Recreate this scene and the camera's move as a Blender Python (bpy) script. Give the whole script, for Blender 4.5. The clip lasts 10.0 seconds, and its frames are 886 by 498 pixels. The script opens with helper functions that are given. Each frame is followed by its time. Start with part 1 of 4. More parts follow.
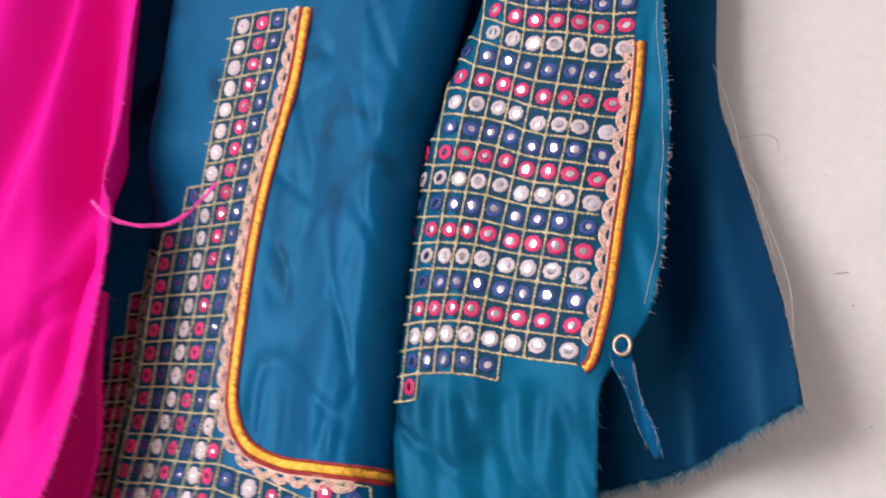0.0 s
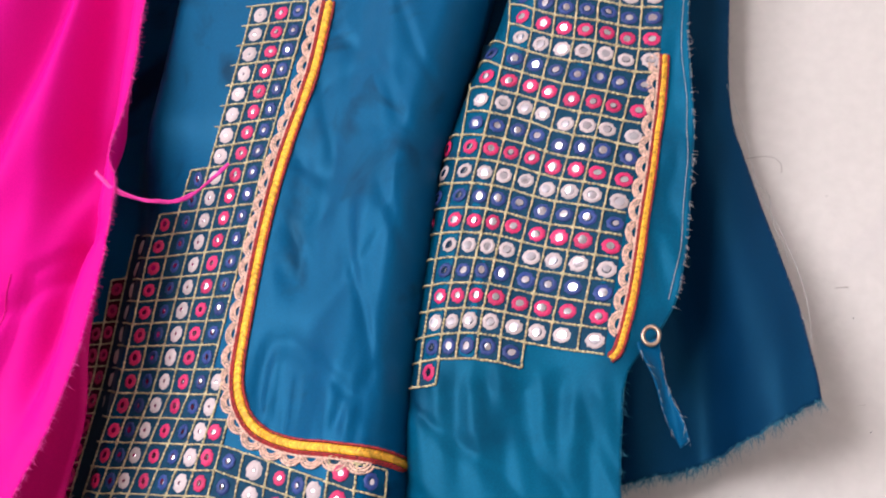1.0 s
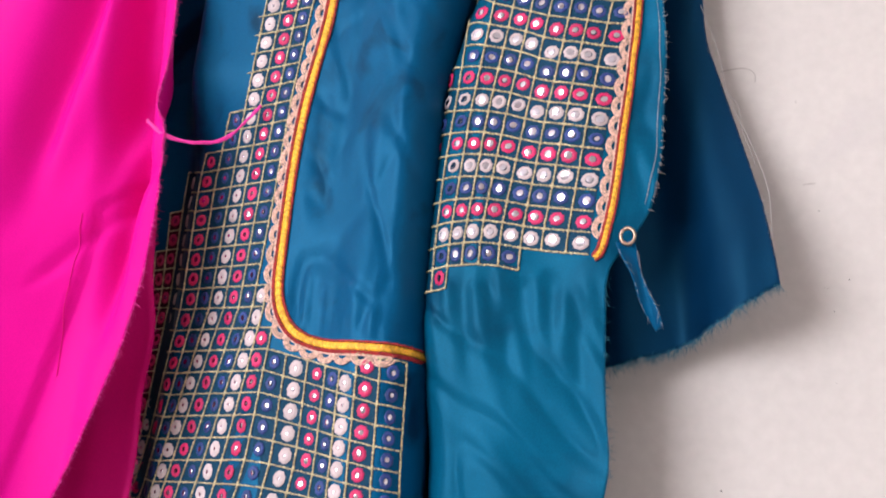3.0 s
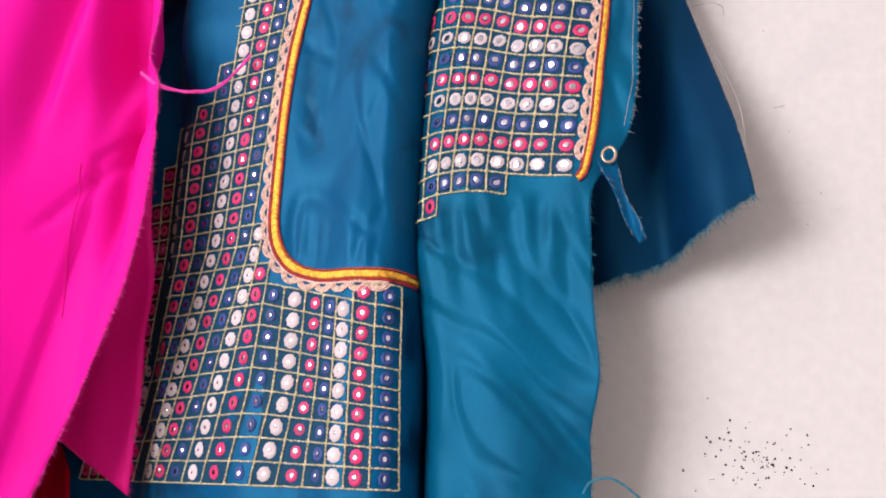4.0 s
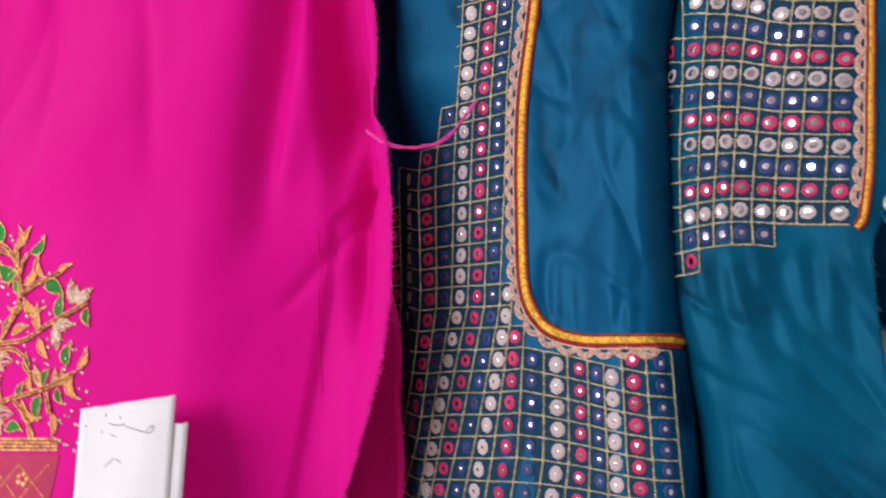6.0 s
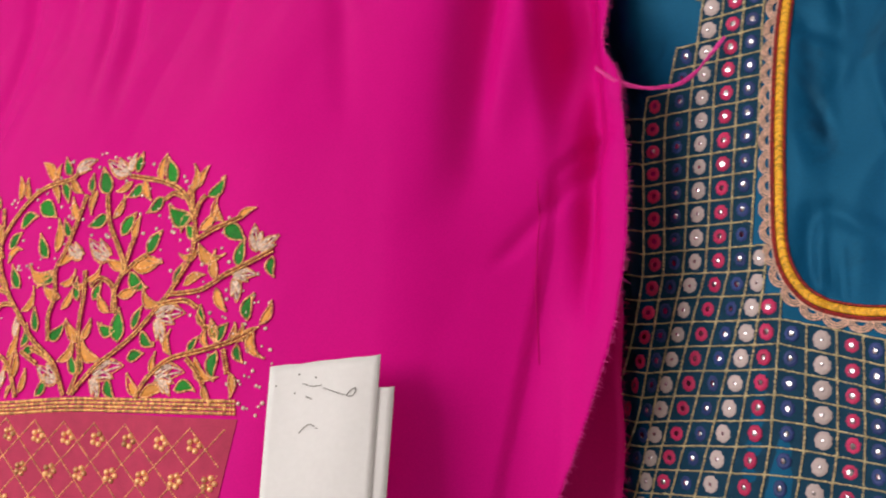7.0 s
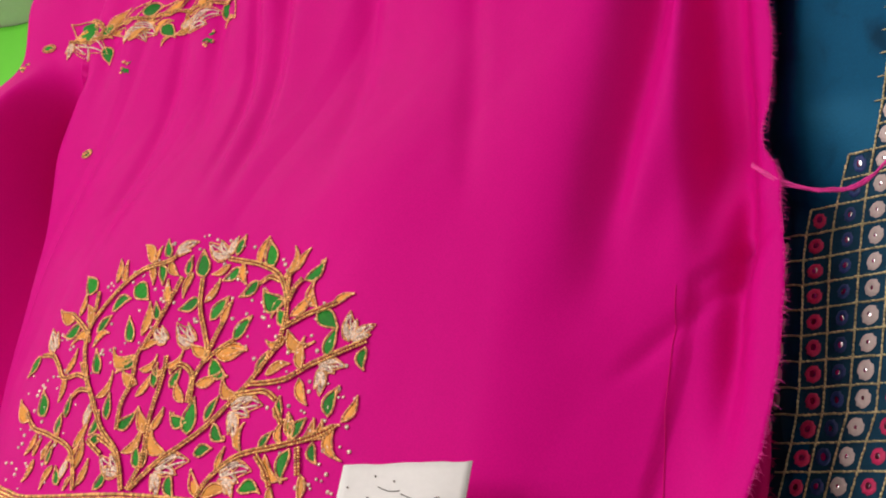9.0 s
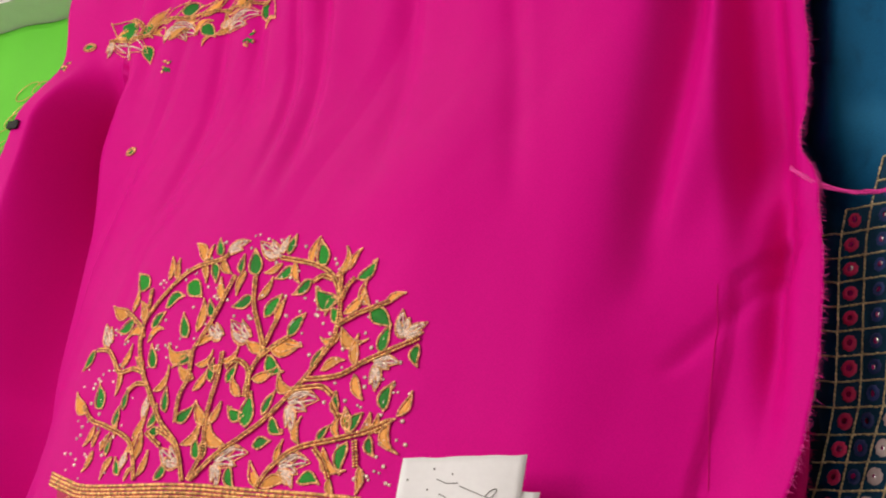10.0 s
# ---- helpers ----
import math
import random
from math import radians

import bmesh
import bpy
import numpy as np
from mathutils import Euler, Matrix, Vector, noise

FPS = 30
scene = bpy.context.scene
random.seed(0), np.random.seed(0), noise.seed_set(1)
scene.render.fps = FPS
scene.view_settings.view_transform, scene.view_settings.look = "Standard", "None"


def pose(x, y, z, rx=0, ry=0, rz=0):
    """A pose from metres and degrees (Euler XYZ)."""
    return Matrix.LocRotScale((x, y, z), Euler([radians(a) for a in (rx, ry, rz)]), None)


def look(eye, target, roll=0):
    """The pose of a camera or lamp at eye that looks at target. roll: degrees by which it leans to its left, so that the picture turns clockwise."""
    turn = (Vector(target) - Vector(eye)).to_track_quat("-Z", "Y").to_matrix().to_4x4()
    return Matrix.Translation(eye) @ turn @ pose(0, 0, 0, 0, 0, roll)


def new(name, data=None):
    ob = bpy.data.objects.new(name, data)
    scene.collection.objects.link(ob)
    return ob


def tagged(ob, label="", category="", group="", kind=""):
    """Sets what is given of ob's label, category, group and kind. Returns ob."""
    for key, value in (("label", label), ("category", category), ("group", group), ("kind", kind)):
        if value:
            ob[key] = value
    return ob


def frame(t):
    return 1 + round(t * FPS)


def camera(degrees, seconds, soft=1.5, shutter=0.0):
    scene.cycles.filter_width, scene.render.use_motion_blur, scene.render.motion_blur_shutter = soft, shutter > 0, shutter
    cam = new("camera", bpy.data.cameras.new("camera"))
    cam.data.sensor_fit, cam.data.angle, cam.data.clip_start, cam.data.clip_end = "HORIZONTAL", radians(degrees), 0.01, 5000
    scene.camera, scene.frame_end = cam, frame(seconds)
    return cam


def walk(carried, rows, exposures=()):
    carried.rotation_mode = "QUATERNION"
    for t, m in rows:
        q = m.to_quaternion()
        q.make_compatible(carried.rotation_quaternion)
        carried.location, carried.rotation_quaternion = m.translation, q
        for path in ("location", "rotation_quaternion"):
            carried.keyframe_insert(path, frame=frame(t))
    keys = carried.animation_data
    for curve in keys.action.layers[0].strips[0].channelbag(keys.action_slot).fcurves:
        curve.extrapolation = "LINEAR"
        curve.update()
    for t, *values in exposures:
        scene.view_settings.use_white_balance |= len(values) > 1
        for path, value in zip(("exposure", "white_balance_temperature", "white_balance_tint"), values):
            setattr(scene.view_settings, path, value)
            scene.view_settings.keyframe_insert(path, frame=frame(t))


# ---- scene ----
cam = camera(44.0, 10.0, soft=1.9, shutter=0.35)
PATH = [
    (0, (0.0299, -0.5854, 1.5365), (-0.3309, 0.3154, 1.7783), 5.86),
    (0.5, (-0.0511, -0.5302, 1.4197), (-0.2848, 0.3490, 1.8350), 9.24),
    (1, (-0.0614, -0.5983, 1.4686), (-0.3006, 0.3141, 1.8008), 7.63),
    (1.5, (0.0227, -0.5964, 1.4867), (-0.3193, 0.3024, 1.7611), 7.57),
    (2, (0.0103, -0.5842, 1.4339), (-0.3103, 0.3036, 1.7642), 8.40),
    (2.5, (0.0098, -0.6438, 1.4715), (-0.3101, 0.2722, 1.7135), 6.67),
    (4, (0.0089, -0.6847, 1.3756), (-0.2789, 0.2331, 1.6491), 3.22),
    (4.5, (0.0436, -0.6873, 1.3901), (-0.2953, 0.2245, 1.6223), 1.56),
    (5, (0.0469, -0.7161, 1.4058), (-0.3329, 0.1843, 1.6184), 1.83),
    (5.5, (-0.0817, -0.7290, 1.3819), (-0.3405, 0.1966, 1.6582), 2.71),
    (6, (-0.0873, -0.7241, 1.5205), (-0.4747, 0.1874, 1.6590), -0.57),
    (6.2, (-0.1360, -0.7340, 1.5918), (-0.5183, 0.1882, 1.6494), -2.61),
    (7.3, (-0.2380, -0.6510, 1.4667), (-0.7142, 0.2046, 1.6693), 5.82),
    (7.5, (-0.2467, -0.6421, 1.4685), (-0.7628, 0.1829, 1.6985), 6.87),
    (8, (-0.2741, -0.6373, 1.4656), (-0.7921, 0.1749, 1.7340), 8.18),
    (8.5, (-0.2645, -0.6002, 1.4630), (-0.7887, 0.1942, 1.7697), 8.30),
    (9, (-0.2613, -0.5756, 1.4438), (-0.7991, 0.2004, 1.7733), 9.68),
    (9.5, (-0.2598, -0.5911, 1.4425), (-0.7995, 0.1850, 1.7686), 9.29),
    (10, (-0.2664, -0.6130, 1.4436), (-0.8125, 0.1651, 1.7540), 9.44),
]
EXPOSURES = [(0.0, 0.30, 6050, 18), (0.5, 0.26, 6050, 18), (1.5, 0.50, 6050, 18), (2.5, 0.33, 6050, 18), (4.5, 0.46, 6050, 18), (5.0, 0.22, 6050, 18),
             (5.5, 0.04, 6050, 18), (6.2, -0.40, 6200, 17), (7.3, -0.60, 6850, 14), (10.0, -0.60, 6850, 14)]
walk(cam, [(t, look(eye, target, roll)) for t, eye, target, roll in PATH], EXPOSURES)

# ---- light ----
world = bpy.data.worlds.new("daylight")
scene.world = world
world.use_nodes = True
wn = world.node_tree.nodes
sky = wn.new("ShaderNodeTexSky")
sky.sky_type, sky.sun_disc, sky.sun_elevation, sky.sun_rotation = "NISHITA", False, radians(40), radians(160)
world.node_tree.links.new(sky.outputs[0], wn["Background"].inputs[0])
wn["Background"].inputs[1].default_value = 0.12

WALL_Y = 0.075
WIN_X0, WIN_X1, WIN_Z0, WIN_Z1, SOUTH = -2.85, -0.95, 1.2, 2.65, -2.6


def area_lamp(name, matrix, sx, sy, power, colour):
    data = bpy.data.lights.new(name, "AREA")
    data.shape, data.size, data.size_y, data.energy, data.color = "RECTANGLE", sx, sy, power, colour
    ob = new(name, data)
    ob.matrix_world = matrix
    return ob


XW, XE, TOP = -3.0, 0.9, 2.85
area_lamp("window_daylight", look(((WIN_X0 + WIN_X1) / 2, SOUTH - 0.02, (WIN_Z0 + WIN_Z1) / 2), (-0.8, 0, (WIN_Z0 + WIN_Z1) / 2 - 0.5)),
          WIN_X1 - WIN_X0 - 0.2, WIN_Z1 - WIN_Z0 - 0.2, 78, (1.0, 0.97, 0.94))


# ---- materials ----
def material(name, base, rough=0.6, metal=0.0, vary=0.12, scale=30.0, bump=0.15, bump_scale=400.0, random_tint=0.0,
             blotch=None, blotch_scale=6.0, blotch_at=0.6, aniso=1.0, gloss=0.5, tint=(1, 1, 1), island=0.0, sheer=0.0):
    """A principled surface whose colour drifts at two scales, with fine relief."""
    m = bpy.data.materials.new(name)
    m.use_nodes = True
    n, l = m.node_tree.nodes, m.node_tree.links
    bsdf = n["Principled BSDF"]
    bsdf.inputs["Roughness"].default_value = rough
    bsdf.inputs["Metallic"].default_value = metal
    bsdf.inputs["Specular IOR Level"].default_value = gloss
    bsdf.inputs["Specular Tint"].default_value = (*tint, 1)
    geo = n.new("ShaderNodeNewGeometry")
    stretch = n.new("ShaderNodeVectorMath")
    stretch.operation = "MULTIPLY"
    stretch.inputs[1].default_value = (1, 1, 1 / aniso)
    l.new(geo.outputs["Position"], stretch.inputs[0])
    large = n.new("ShaderNodeTexNoise")
    large.inputs["Scale"].default_value, large.inputs["Detail"].default_value = scale, 4
    l.new(stretch.outputs[0], large.inputs["Vector"])
    fine = n.new("ShaderNodeTexNoise")
    fine.inputs["Scale"].default_value, fine.inputs["Detail"].default_value = bump_scale, 2
    l.new(geo.outputs["Position"], fine.inputs["Vector"])
    mix = n.new("ShaderNodeMath")
    mix.operation = "ADD"
    l.new(large.outputs[0], mix.inputs[0])
    l.new(fine.outputs[0], mix.inputs[1])
    span = n.new("ShaderNodeMapRange")
    span.inputs["From Min"].default_value, span.inputs["From Max"].default_value = 0.6, 1.4
    span.inputs["To Min"].default_value, span.inputs["To Max"].default_value = 1 - vary, 1 + vary
    l.new(mix.outputs[0], span.inputs["Value"])
    last = span.outputs[0]
    if random_tint:
        info = n.new("ShaderNodeObjectInfo")
        r = n.new("ShaderNodeMapRange")
        r.inputs["To Min"].default_value, r.inputs["To Max"].default_value = 1 - random_tint, 1 + random_tint
        l.new(info.outputs["Random"], r.inputs["Value"])
        mul = n.new("ShaderNodeMath")
        mul.operation = "MULTIPLY"
        l.new(last, mul.inputs[0])
        l.new(r.outputs[0], mul.inputs[1])
        last = mul.outputs[0]
    if island:
        r = n.new("ShaderNodeMapRange")
        r.inputs["To Min"].default_value, r.inputs["To Max"].default_value = 1 - island, 1 + island
        l.new(geo.outputs["Random Per Island"], r.inputs["Value"])
        mul = n.new("ShaderNodeMath")
        mul.operation = "MULTIPLY"
        l.new(last, mul.inputs[0])
        l.new(r.outputs[0], mul.inputs[1])
        last = mul.outputs[0]
    colour = n.new("ShaderNodeVectorMath")
    colour.operation = "SCALE"
    colour.inputs[0].default_value = base
    l.new(last, colour.inputs["Scale"])
    out = colour.outputs[0]
    if blotch:
        # irregular blotches of a second colour, placed by noise
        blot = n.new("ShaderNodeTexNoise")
        blot.inputs["Scale"].default_value, blot.inputs["Detail"].default_value, blot.inputs["Distortion"].default_value = blotch_scale, 5, 0.6
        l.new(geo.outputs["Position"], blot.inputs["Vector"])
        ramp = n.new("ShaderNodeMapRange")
        ramp.inputs["From Min"].default_value, ramp.inputs["From Max"].default_value = blotch_at, blotch_at + 0.16
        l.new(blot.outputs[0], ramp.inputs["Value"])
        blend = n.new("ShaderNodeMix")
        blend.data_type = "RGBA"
        blend.inputs[7].default_value = (*blotch, 1)
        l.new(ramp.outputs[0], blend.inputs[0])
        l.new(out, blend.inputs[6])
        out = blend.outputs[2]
    l.new(out, bsdf.inputs["Base Color"])
    if bump:
        b = n.new("ShaderNodeBump")
        b.inputs["Strength"].default_value, b.inputs["Distance"].default_value = bump, 0.001
        l.new(mix.outputs[0], b.inputs["Height"])
        l.new(b.outputs[0], bsdf.inputs["Normal"])
    if sheer:
        through_cloth = n.new("ShaderNodeBsdfTranslucent")
        l.new(out, through_cloth.inputs["Color"])
        both = n.new("ShaderNodeMixShader")
        both.inputs[0].default_value = sheer
        l.new(bsdf.outputs[0], both.inputs[1])
        l.new(through_cloth.outputs[0], both.inputs[2])
        l.new(both.outputs[0], n["Material Output"].inputs["Surface"])
    return m


SHOT = (0.12, 0.62, 1.0)
# both teal silks carry darker navy blotches
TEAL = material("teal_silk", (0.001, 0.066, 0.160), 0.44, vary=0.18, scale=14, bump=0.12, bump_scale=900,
                blotch=(0.001, 0.014, 0.045), blotch_scale=20, blotch_at=0.54, aniso=2.5, gloss=0.4, tint=SHOT)
TEAL_SLEEVE = material("teal_green_silk", (0.001, 0.080, 0.155), 0.48, vary=0.24, scale=16, bump=0.12, bump_scale=900,
                       blotch=(0.001, 0.026, 0.062), blotch_scale=9, blotch_at=0.52, aniso=2.5, gloss=0.4, tint=SHOT)
# darker teal copy, with the gap's and the flare's shade in its colour
TEAL_SHADED = material("teal_silk_shaded", (0.001, 0.020, 0.060), 0.5, vary=0.15, scale=12, bump=0.12, bump_scale=900, aniso=2.5, gloss=0.35, tint=SHOT)
PINK = material("magenta_silk", (0.78, 0.006, 0.29), 0.45, vary=0.08, scale=7, bump=0.08, bump_scale=900, aniso=4, gloss=0.16, tint=(1.0, 0.15, 0.55), sheer=0.14)
CRIMSON = material("crimson_silk", (0.70, 0.005, 0.20), 0.6, vary=0.1, scale=9, bump=0.1, bump_scale=900, gloss=0.15)
GROUND = material("navy_net_ground", (0.005, 0.048, 0.095), 0.75, vary=0.25, scale=160, bump=0.3, bump_scale=1500, gloss=0.2)
RED = material("crimson_cloth", (0.24, 0.0, 0.010), 0.8, vary=0.12, scale=9, bump=0.1, bump_scale=700, gloss=0.06)
# net ground with the magenta cloth's red bounce and shade in its colour
RED_SHADE = material("red_shade_net_ground", (0.060, 0.004, 0.022), 0.75, vary=0.25, scale=160, bump=0.3, bump_scale=1500, gloss=0.2)
POT_NET = material("dull_rose_net", (0.50, 0.045, 0.11), 0.7, vary=0.2, scale=90, bump=0.3, bump_scale=1300, gloss=0.2)
GREEN = material("lime_green_cloth", (0.13, 0.62, 0.05), 0.55, vary=0.07, scale=12, bump=0.1, bump_scale=900, gloss=0.2)
PLASTER = material("old_plaster", (0.62, 0.575, 0.53), 0.85, vary=0.06, scale=4, bump=0.25, bump_scale=120, blotch=(0.56, 0.52, 0.50), blotch_scale=5, blotch_at=0.66)
PAINT = material("room_paint", (0.80, 0.78, 0.76), 0.9, vary=0.05, scale=3, bump=0.1, bump_scale=100)
FLOOR = material("floor_cement", (0.3, 0.28, 0.26), 0.7, vary=0.15, scale=5, bump=0.2, bump_scale=80)
ZARI = material("zari_thread", (0.56, 0.47, 0.26), 0.5, metal=0.0, vary=0.25, scale=120, bump=0.2, bump_scale=1500, island=0.3)
GOLD = material("gold_satin_stitch", (0.90, 0.46, 0.03), 0.38, metal=0.1, vary=0.22, scale=200, bump=0.3, bump_scale=1600, island=0.4)
MAROON = material("maroon_stitch", (0.36, 0.022, 0.022), 0.6, vary=0.25, scale=300, bump=0.3, bump_scale=1500, island=0.4)
PEACH = material("peach_stitch", (0.80, 0.52, 0.40), 0.55, vary=0.2, scale=300, bump=0.3, bump_scale=1500, island=0.3)
RING_WHITE = material("cream_thread", (0.60, 0.49, 0.48), 0.6, vary=0.12, scale=300, bump=0.35, bump_scale=1400, random_tint=0.12)
RING_PINK = material("rose_thread", (0.62, 0.018, 0.12), 0.5, vary=0.2, scale=300, bump=0.35, bump_scale=1400, random_tint=0.15)
RING_BLUE = material("navy_thread", (0.02, 0.045, 0.20), 0.5, vary=0.2, scale=300, bump=0.35, bump_scale=1400, random_tint=0.2)
MIRROR = material("mirror_glass", (0.62, 0.58, 0.62), 0.20, metal=1.0, vary=0.04, scale=100, bump=0.0)
LEAF_GREEN = material("green_satin_stitch", (0.006, 0.24, 0.018), 0.5, gloss=0.25, vary=0.3, scale=250, bump=0.4, bump_scale=1200, random_tint=0.25)
LEAF_GOLD = material("ochre_satin_stitch", (0.80, 0.33, 0.045), 0.45, metal=0.0, vary=0.25, scale=250, bump=0.4, bump_scale=1200, random_tint=0.2)
BEAD_GOLD = material("copper_gold_beads", (0.85, 0.48, 0.18), 0.3, metal=0.55, vary=0.25, scale=300, bump=0.1, island=0.45)
COPPER = material("copper_beads", (0.92, 0.48, 0.22), 0.3, metal=0.35, vary=0.25, scale=300, bump=0.1, island=0.45)
BEAD_SILVER = material("silver_beads", (0.86, 0.68, 0.58), 0.3, metal=0.3, vary=0.2, scale=300, bump=0.1, island=0.3)
PAPER = material("white_paper", (0.86, 0.86, 0.86), 0.85, vary=0.03, scale=20, bump=0.1, bump_scale=300)
SCUFF = material("brown_scuff", (0.36, 0.31, 0.28), 0.9)
INK = material("pencil_mark", (0.12, 0.1, 0.09), 0.7)
DIRT = material("black_mould", (0.03, 0.027, 0.025), 0.9, vary=0.3)
FRAY_TEAL = material("frayed_teal_thread", (0.02, 0.16, 0.24), 0.7, vary=0.3, scale=200)
FRAY_PALE = material("frayed_pale_thread", (0.42, 0.40, 0.38), 0.8, vary=0.3, scale=200)
FRAY_PINK = material("frayed_pink_thread", (0.85, 0.04, 0.36), 0.6, vary=0.2, scale=200)
ALUMINIUM = material("white_rail_enamel", (0.78, 0.77, 0.76), 0.35, vary=0.04, scale=40)
# flat black for the rail's shadow gap and the thread knot
MATT_BLACK = material("matt_black", (0.02, 0.02, 0.02), 0.7)
BRASS = material("tarnished_eyelet", (0.50, 0.36, 0.26), 0.3, metal=0.9, vary=0.25, scale=300)


# ---- builders ----
def thing(name, x, y, z, label, category, group=""):
    ob = new(name)
    ob.location = (x, y, z)
    ob.empty_display_size = 0.05
    return tagged(ob, label, category, group)


def adopt(ob, parent):
    ob.parent = parent
    if parent is not None:
        up, off = parent, Vector()
        while up is not None:
            off += up.location
            up = up.parent
        ob.matrix_parent_inverse = Matrix.Translation(-off)
    return ob


def part(name, bm, mat, parent=None, label="", smooth=True):
    data = bpy.data.meshes.new(name)
    bm.to_mesh(data)
    bm.free()
    return mesh_part(name, data, mat, parent, label, smooth)


def mesh_part(name, data, mat, parent=None, label="", smooth=True):
    if not data.materials:
        data.materials.append(mat)
    if smooth:
        for p in data.polygons:
            p.use_smooth = True
    ob = adopt(new(name, data), parent)
    return tagged(ob, label)


def from_lists(name, verts, faces, mat, parent=None, label="", smooth=True):
    data = bpy.data.meshes.new(name)
    data.from_pydata([tuple(v) for v in verts], [], faces)
    return mesh_part(name, data, mat, parent, label, smooth)


def table(pairs):
    """A smooth function through (key, value) pairs."""
    pairs = sorted(pairs)
    ks, vs = [p[0] for p in pairs], [p[1] for p in pairs]

    def at(k):
        return float(np.interp(k, ks, vs))
    return lambda k: 0.25 * at(k - 0.012) + 0.5 * at(k) + 0.25 * at(k + 0.012)


def smoothstep(a, b, x):
    t = min(max((x - a) / (b - a), 0), 1)
    return t * t * (3 - 2 * t)


def rough_noise(x, z, size, seed=0.0):
    return noise.noise(Vector((x / size, seed, z / size)))


def sheet(name, place, nu, nv, mat, parent, label="", thick=0.0007, back=None):
    """A cloth from place(u, v), with its hems."""
    verts = [place(i / nu, j / nv) for j in range(nv + 1) for i in range(nu + 1)]
    w = nu + 1
    faces = [(j * w + i, (j + 1) * w + i, (j + 1) * w + i + 1, j * w + i + 1) for j in range(nv) for i in range(nu)]
    ob = from_lists(name, verts, faces, mat, parent, label)
    if thick:
        mod = ob.modifiers.new("thickness", "SOLIDIFY")
        mod.thickness, mod.offset = thick, -1
    return ob


def resample(points, step, closed=False):
    """Points at even steps along a smooth curve through the given ones."""
    pts = [Vector(p) for p in points]
    dense = []
    for i in range(len(pts) - 1):
        p0, p1, p2, p3 = pts[max(i - 1, 0)], pts[i], pts[i + 1], pts[min(i + 2, len(pts) - 1)]
        for k in range(16):
            t = k / 16
            dense.append(0.5 * ((2 * p1) + (p2 - p0) * t + (2 * p0 - 5 * p1 + 4 * p2 - p3) * t * t + (3 * p1 - p0 - 3 * p2 + p3) * t ** 3))
    dense.append(pts[-1])
    out, left = [dense[0]], step
    for a, b in zip(dense, dense[1:]):
        length = (b - a).length
        while length > 1e-9 and left <= length:
            a = a + (b - a) * (left / length)
            out.append(a)
            length = (b - a).length
            left = step
        left -= length
    return out


class Batch:
    """Vertices and faces of many small pieces that stay one mesh."""

    def __init__(self):
        self.v, self.f = [], []

    def add(self, verts, faces):
        o = len(self.v)
        self.v.extend(verts)
        self.f.extend(tuple(i + o for i in f) for f in faces)

    def tube(self, pts, r, sides=5, taper=False):
        verts, faces = [], []
        for i, p in enumerate(pts):
            d = (pts[min(i + 1, len(pts) - 1)] - pts[max(i - 1, 0)])
            d = d.normalized() if d.length > 1e-9 else Vector((1, 0, 0))
            side = d.cross(Vector((0, 1, 0)))
            side = side.normalized() if side.length > 1e-6 else Vector((1, 0, 0))
            up = side.cross(d)
            rr = r * (1 - 0.85 * i / max(len(pts) - 1, 1)) if taper else r
            for k in range(sides):
                a = 2 * math.pi * k / sides
                verts.append(p + side * math.cos(a) * rr + up * math.sin(a) * rr)
        for i in range(len(pts) - 1):
            for k in range(sides):
                k2 = (k + 1) % sides
                faces.append((i * sides + k, i * sides + k2, (i + 1) * sides + k2, (i + 1) * sides + k))
        self.add(verts, faces)

    def stitch(self, a, b, r, fat=1.0):
        """A plump thread stitch from a to b."""
        d = b - a
        if d.length < 1e-7:
            return
        d = d.normalized()
        side = d.cross(Vector((0, 1, 0)))
        side = side.normalized() if side.length > 1e-6 else Vector((1, 0, 0))
        up = side.cross(d)
        verts = [a]
        for t, w in ((0.2, 0.85), (0.5, 1.0), (0.8, 0.85)):
            c = a.lerp(b, t)
            for k in range(4):
                ang = math.pi / 4 + k * math.pi / 2
                verts.append(c + side * math.cos(ang) * r * w * fat + up * math.sin(ang) * r * w)
        verts.append(b)
        faces = [(0, 1 + (k + 1) % 4, 1 + k) for k in range(4)]
        for ring in (0, 1):
            o = 1 + ring * 4
            faces += [(o + k, o + (k + 1) % 4, o + 4 + (k + 1) % 4, o + 4 + k) for k in range(4)]
        faces += [(9 + k, 9 + (k + 1) % 4, 13) for k in range(4)]
        self.add(verts, faces)

    def bead(self, c, r, flat=0.8):
        verts = [c + Vector((0, -r * flat, 0))]
        for yy, w in ((-0.5, 0.87), (0.35, 0.94)):
            for k in range(6):
                a = k * math.pi / 3
                verts.append(c + Vector((math.cos(a) * r * w, yy * r * flat, math.sin(a) * r * w)))
        faces = [(0, 1 + k, 1 + (k + 1) % 6) for k in range(6)]
        faces += [(1 + k, 7 + k, 7 + (k + 1) % 6, 1 + (k + 1) % 6) for k in range(6)]
        self.add(verts, faces)

    def done(self, name, mat, parent=None, label="", stuff=False):
        ob = from_lists(name, self.v, self.f, mat, parent, label)
        if stuff:
            ob["kind"] = "stuff"
        return ob


def on(surface, x, z, lift=0.0):
    y = surface(x, z)
    return Vector((x, y, z)) + facing(surface, x, z) * lift


def facing(surface, x, z):
    e = 0.0015
    fx = (surface(x + e, z) - surface(x - e, z)) / (2 * e)
    fz = (surface(x, z + e) - surface(x, z - e)) / (2 * e)
    return Vector((fx, -1, fz)).normalized()


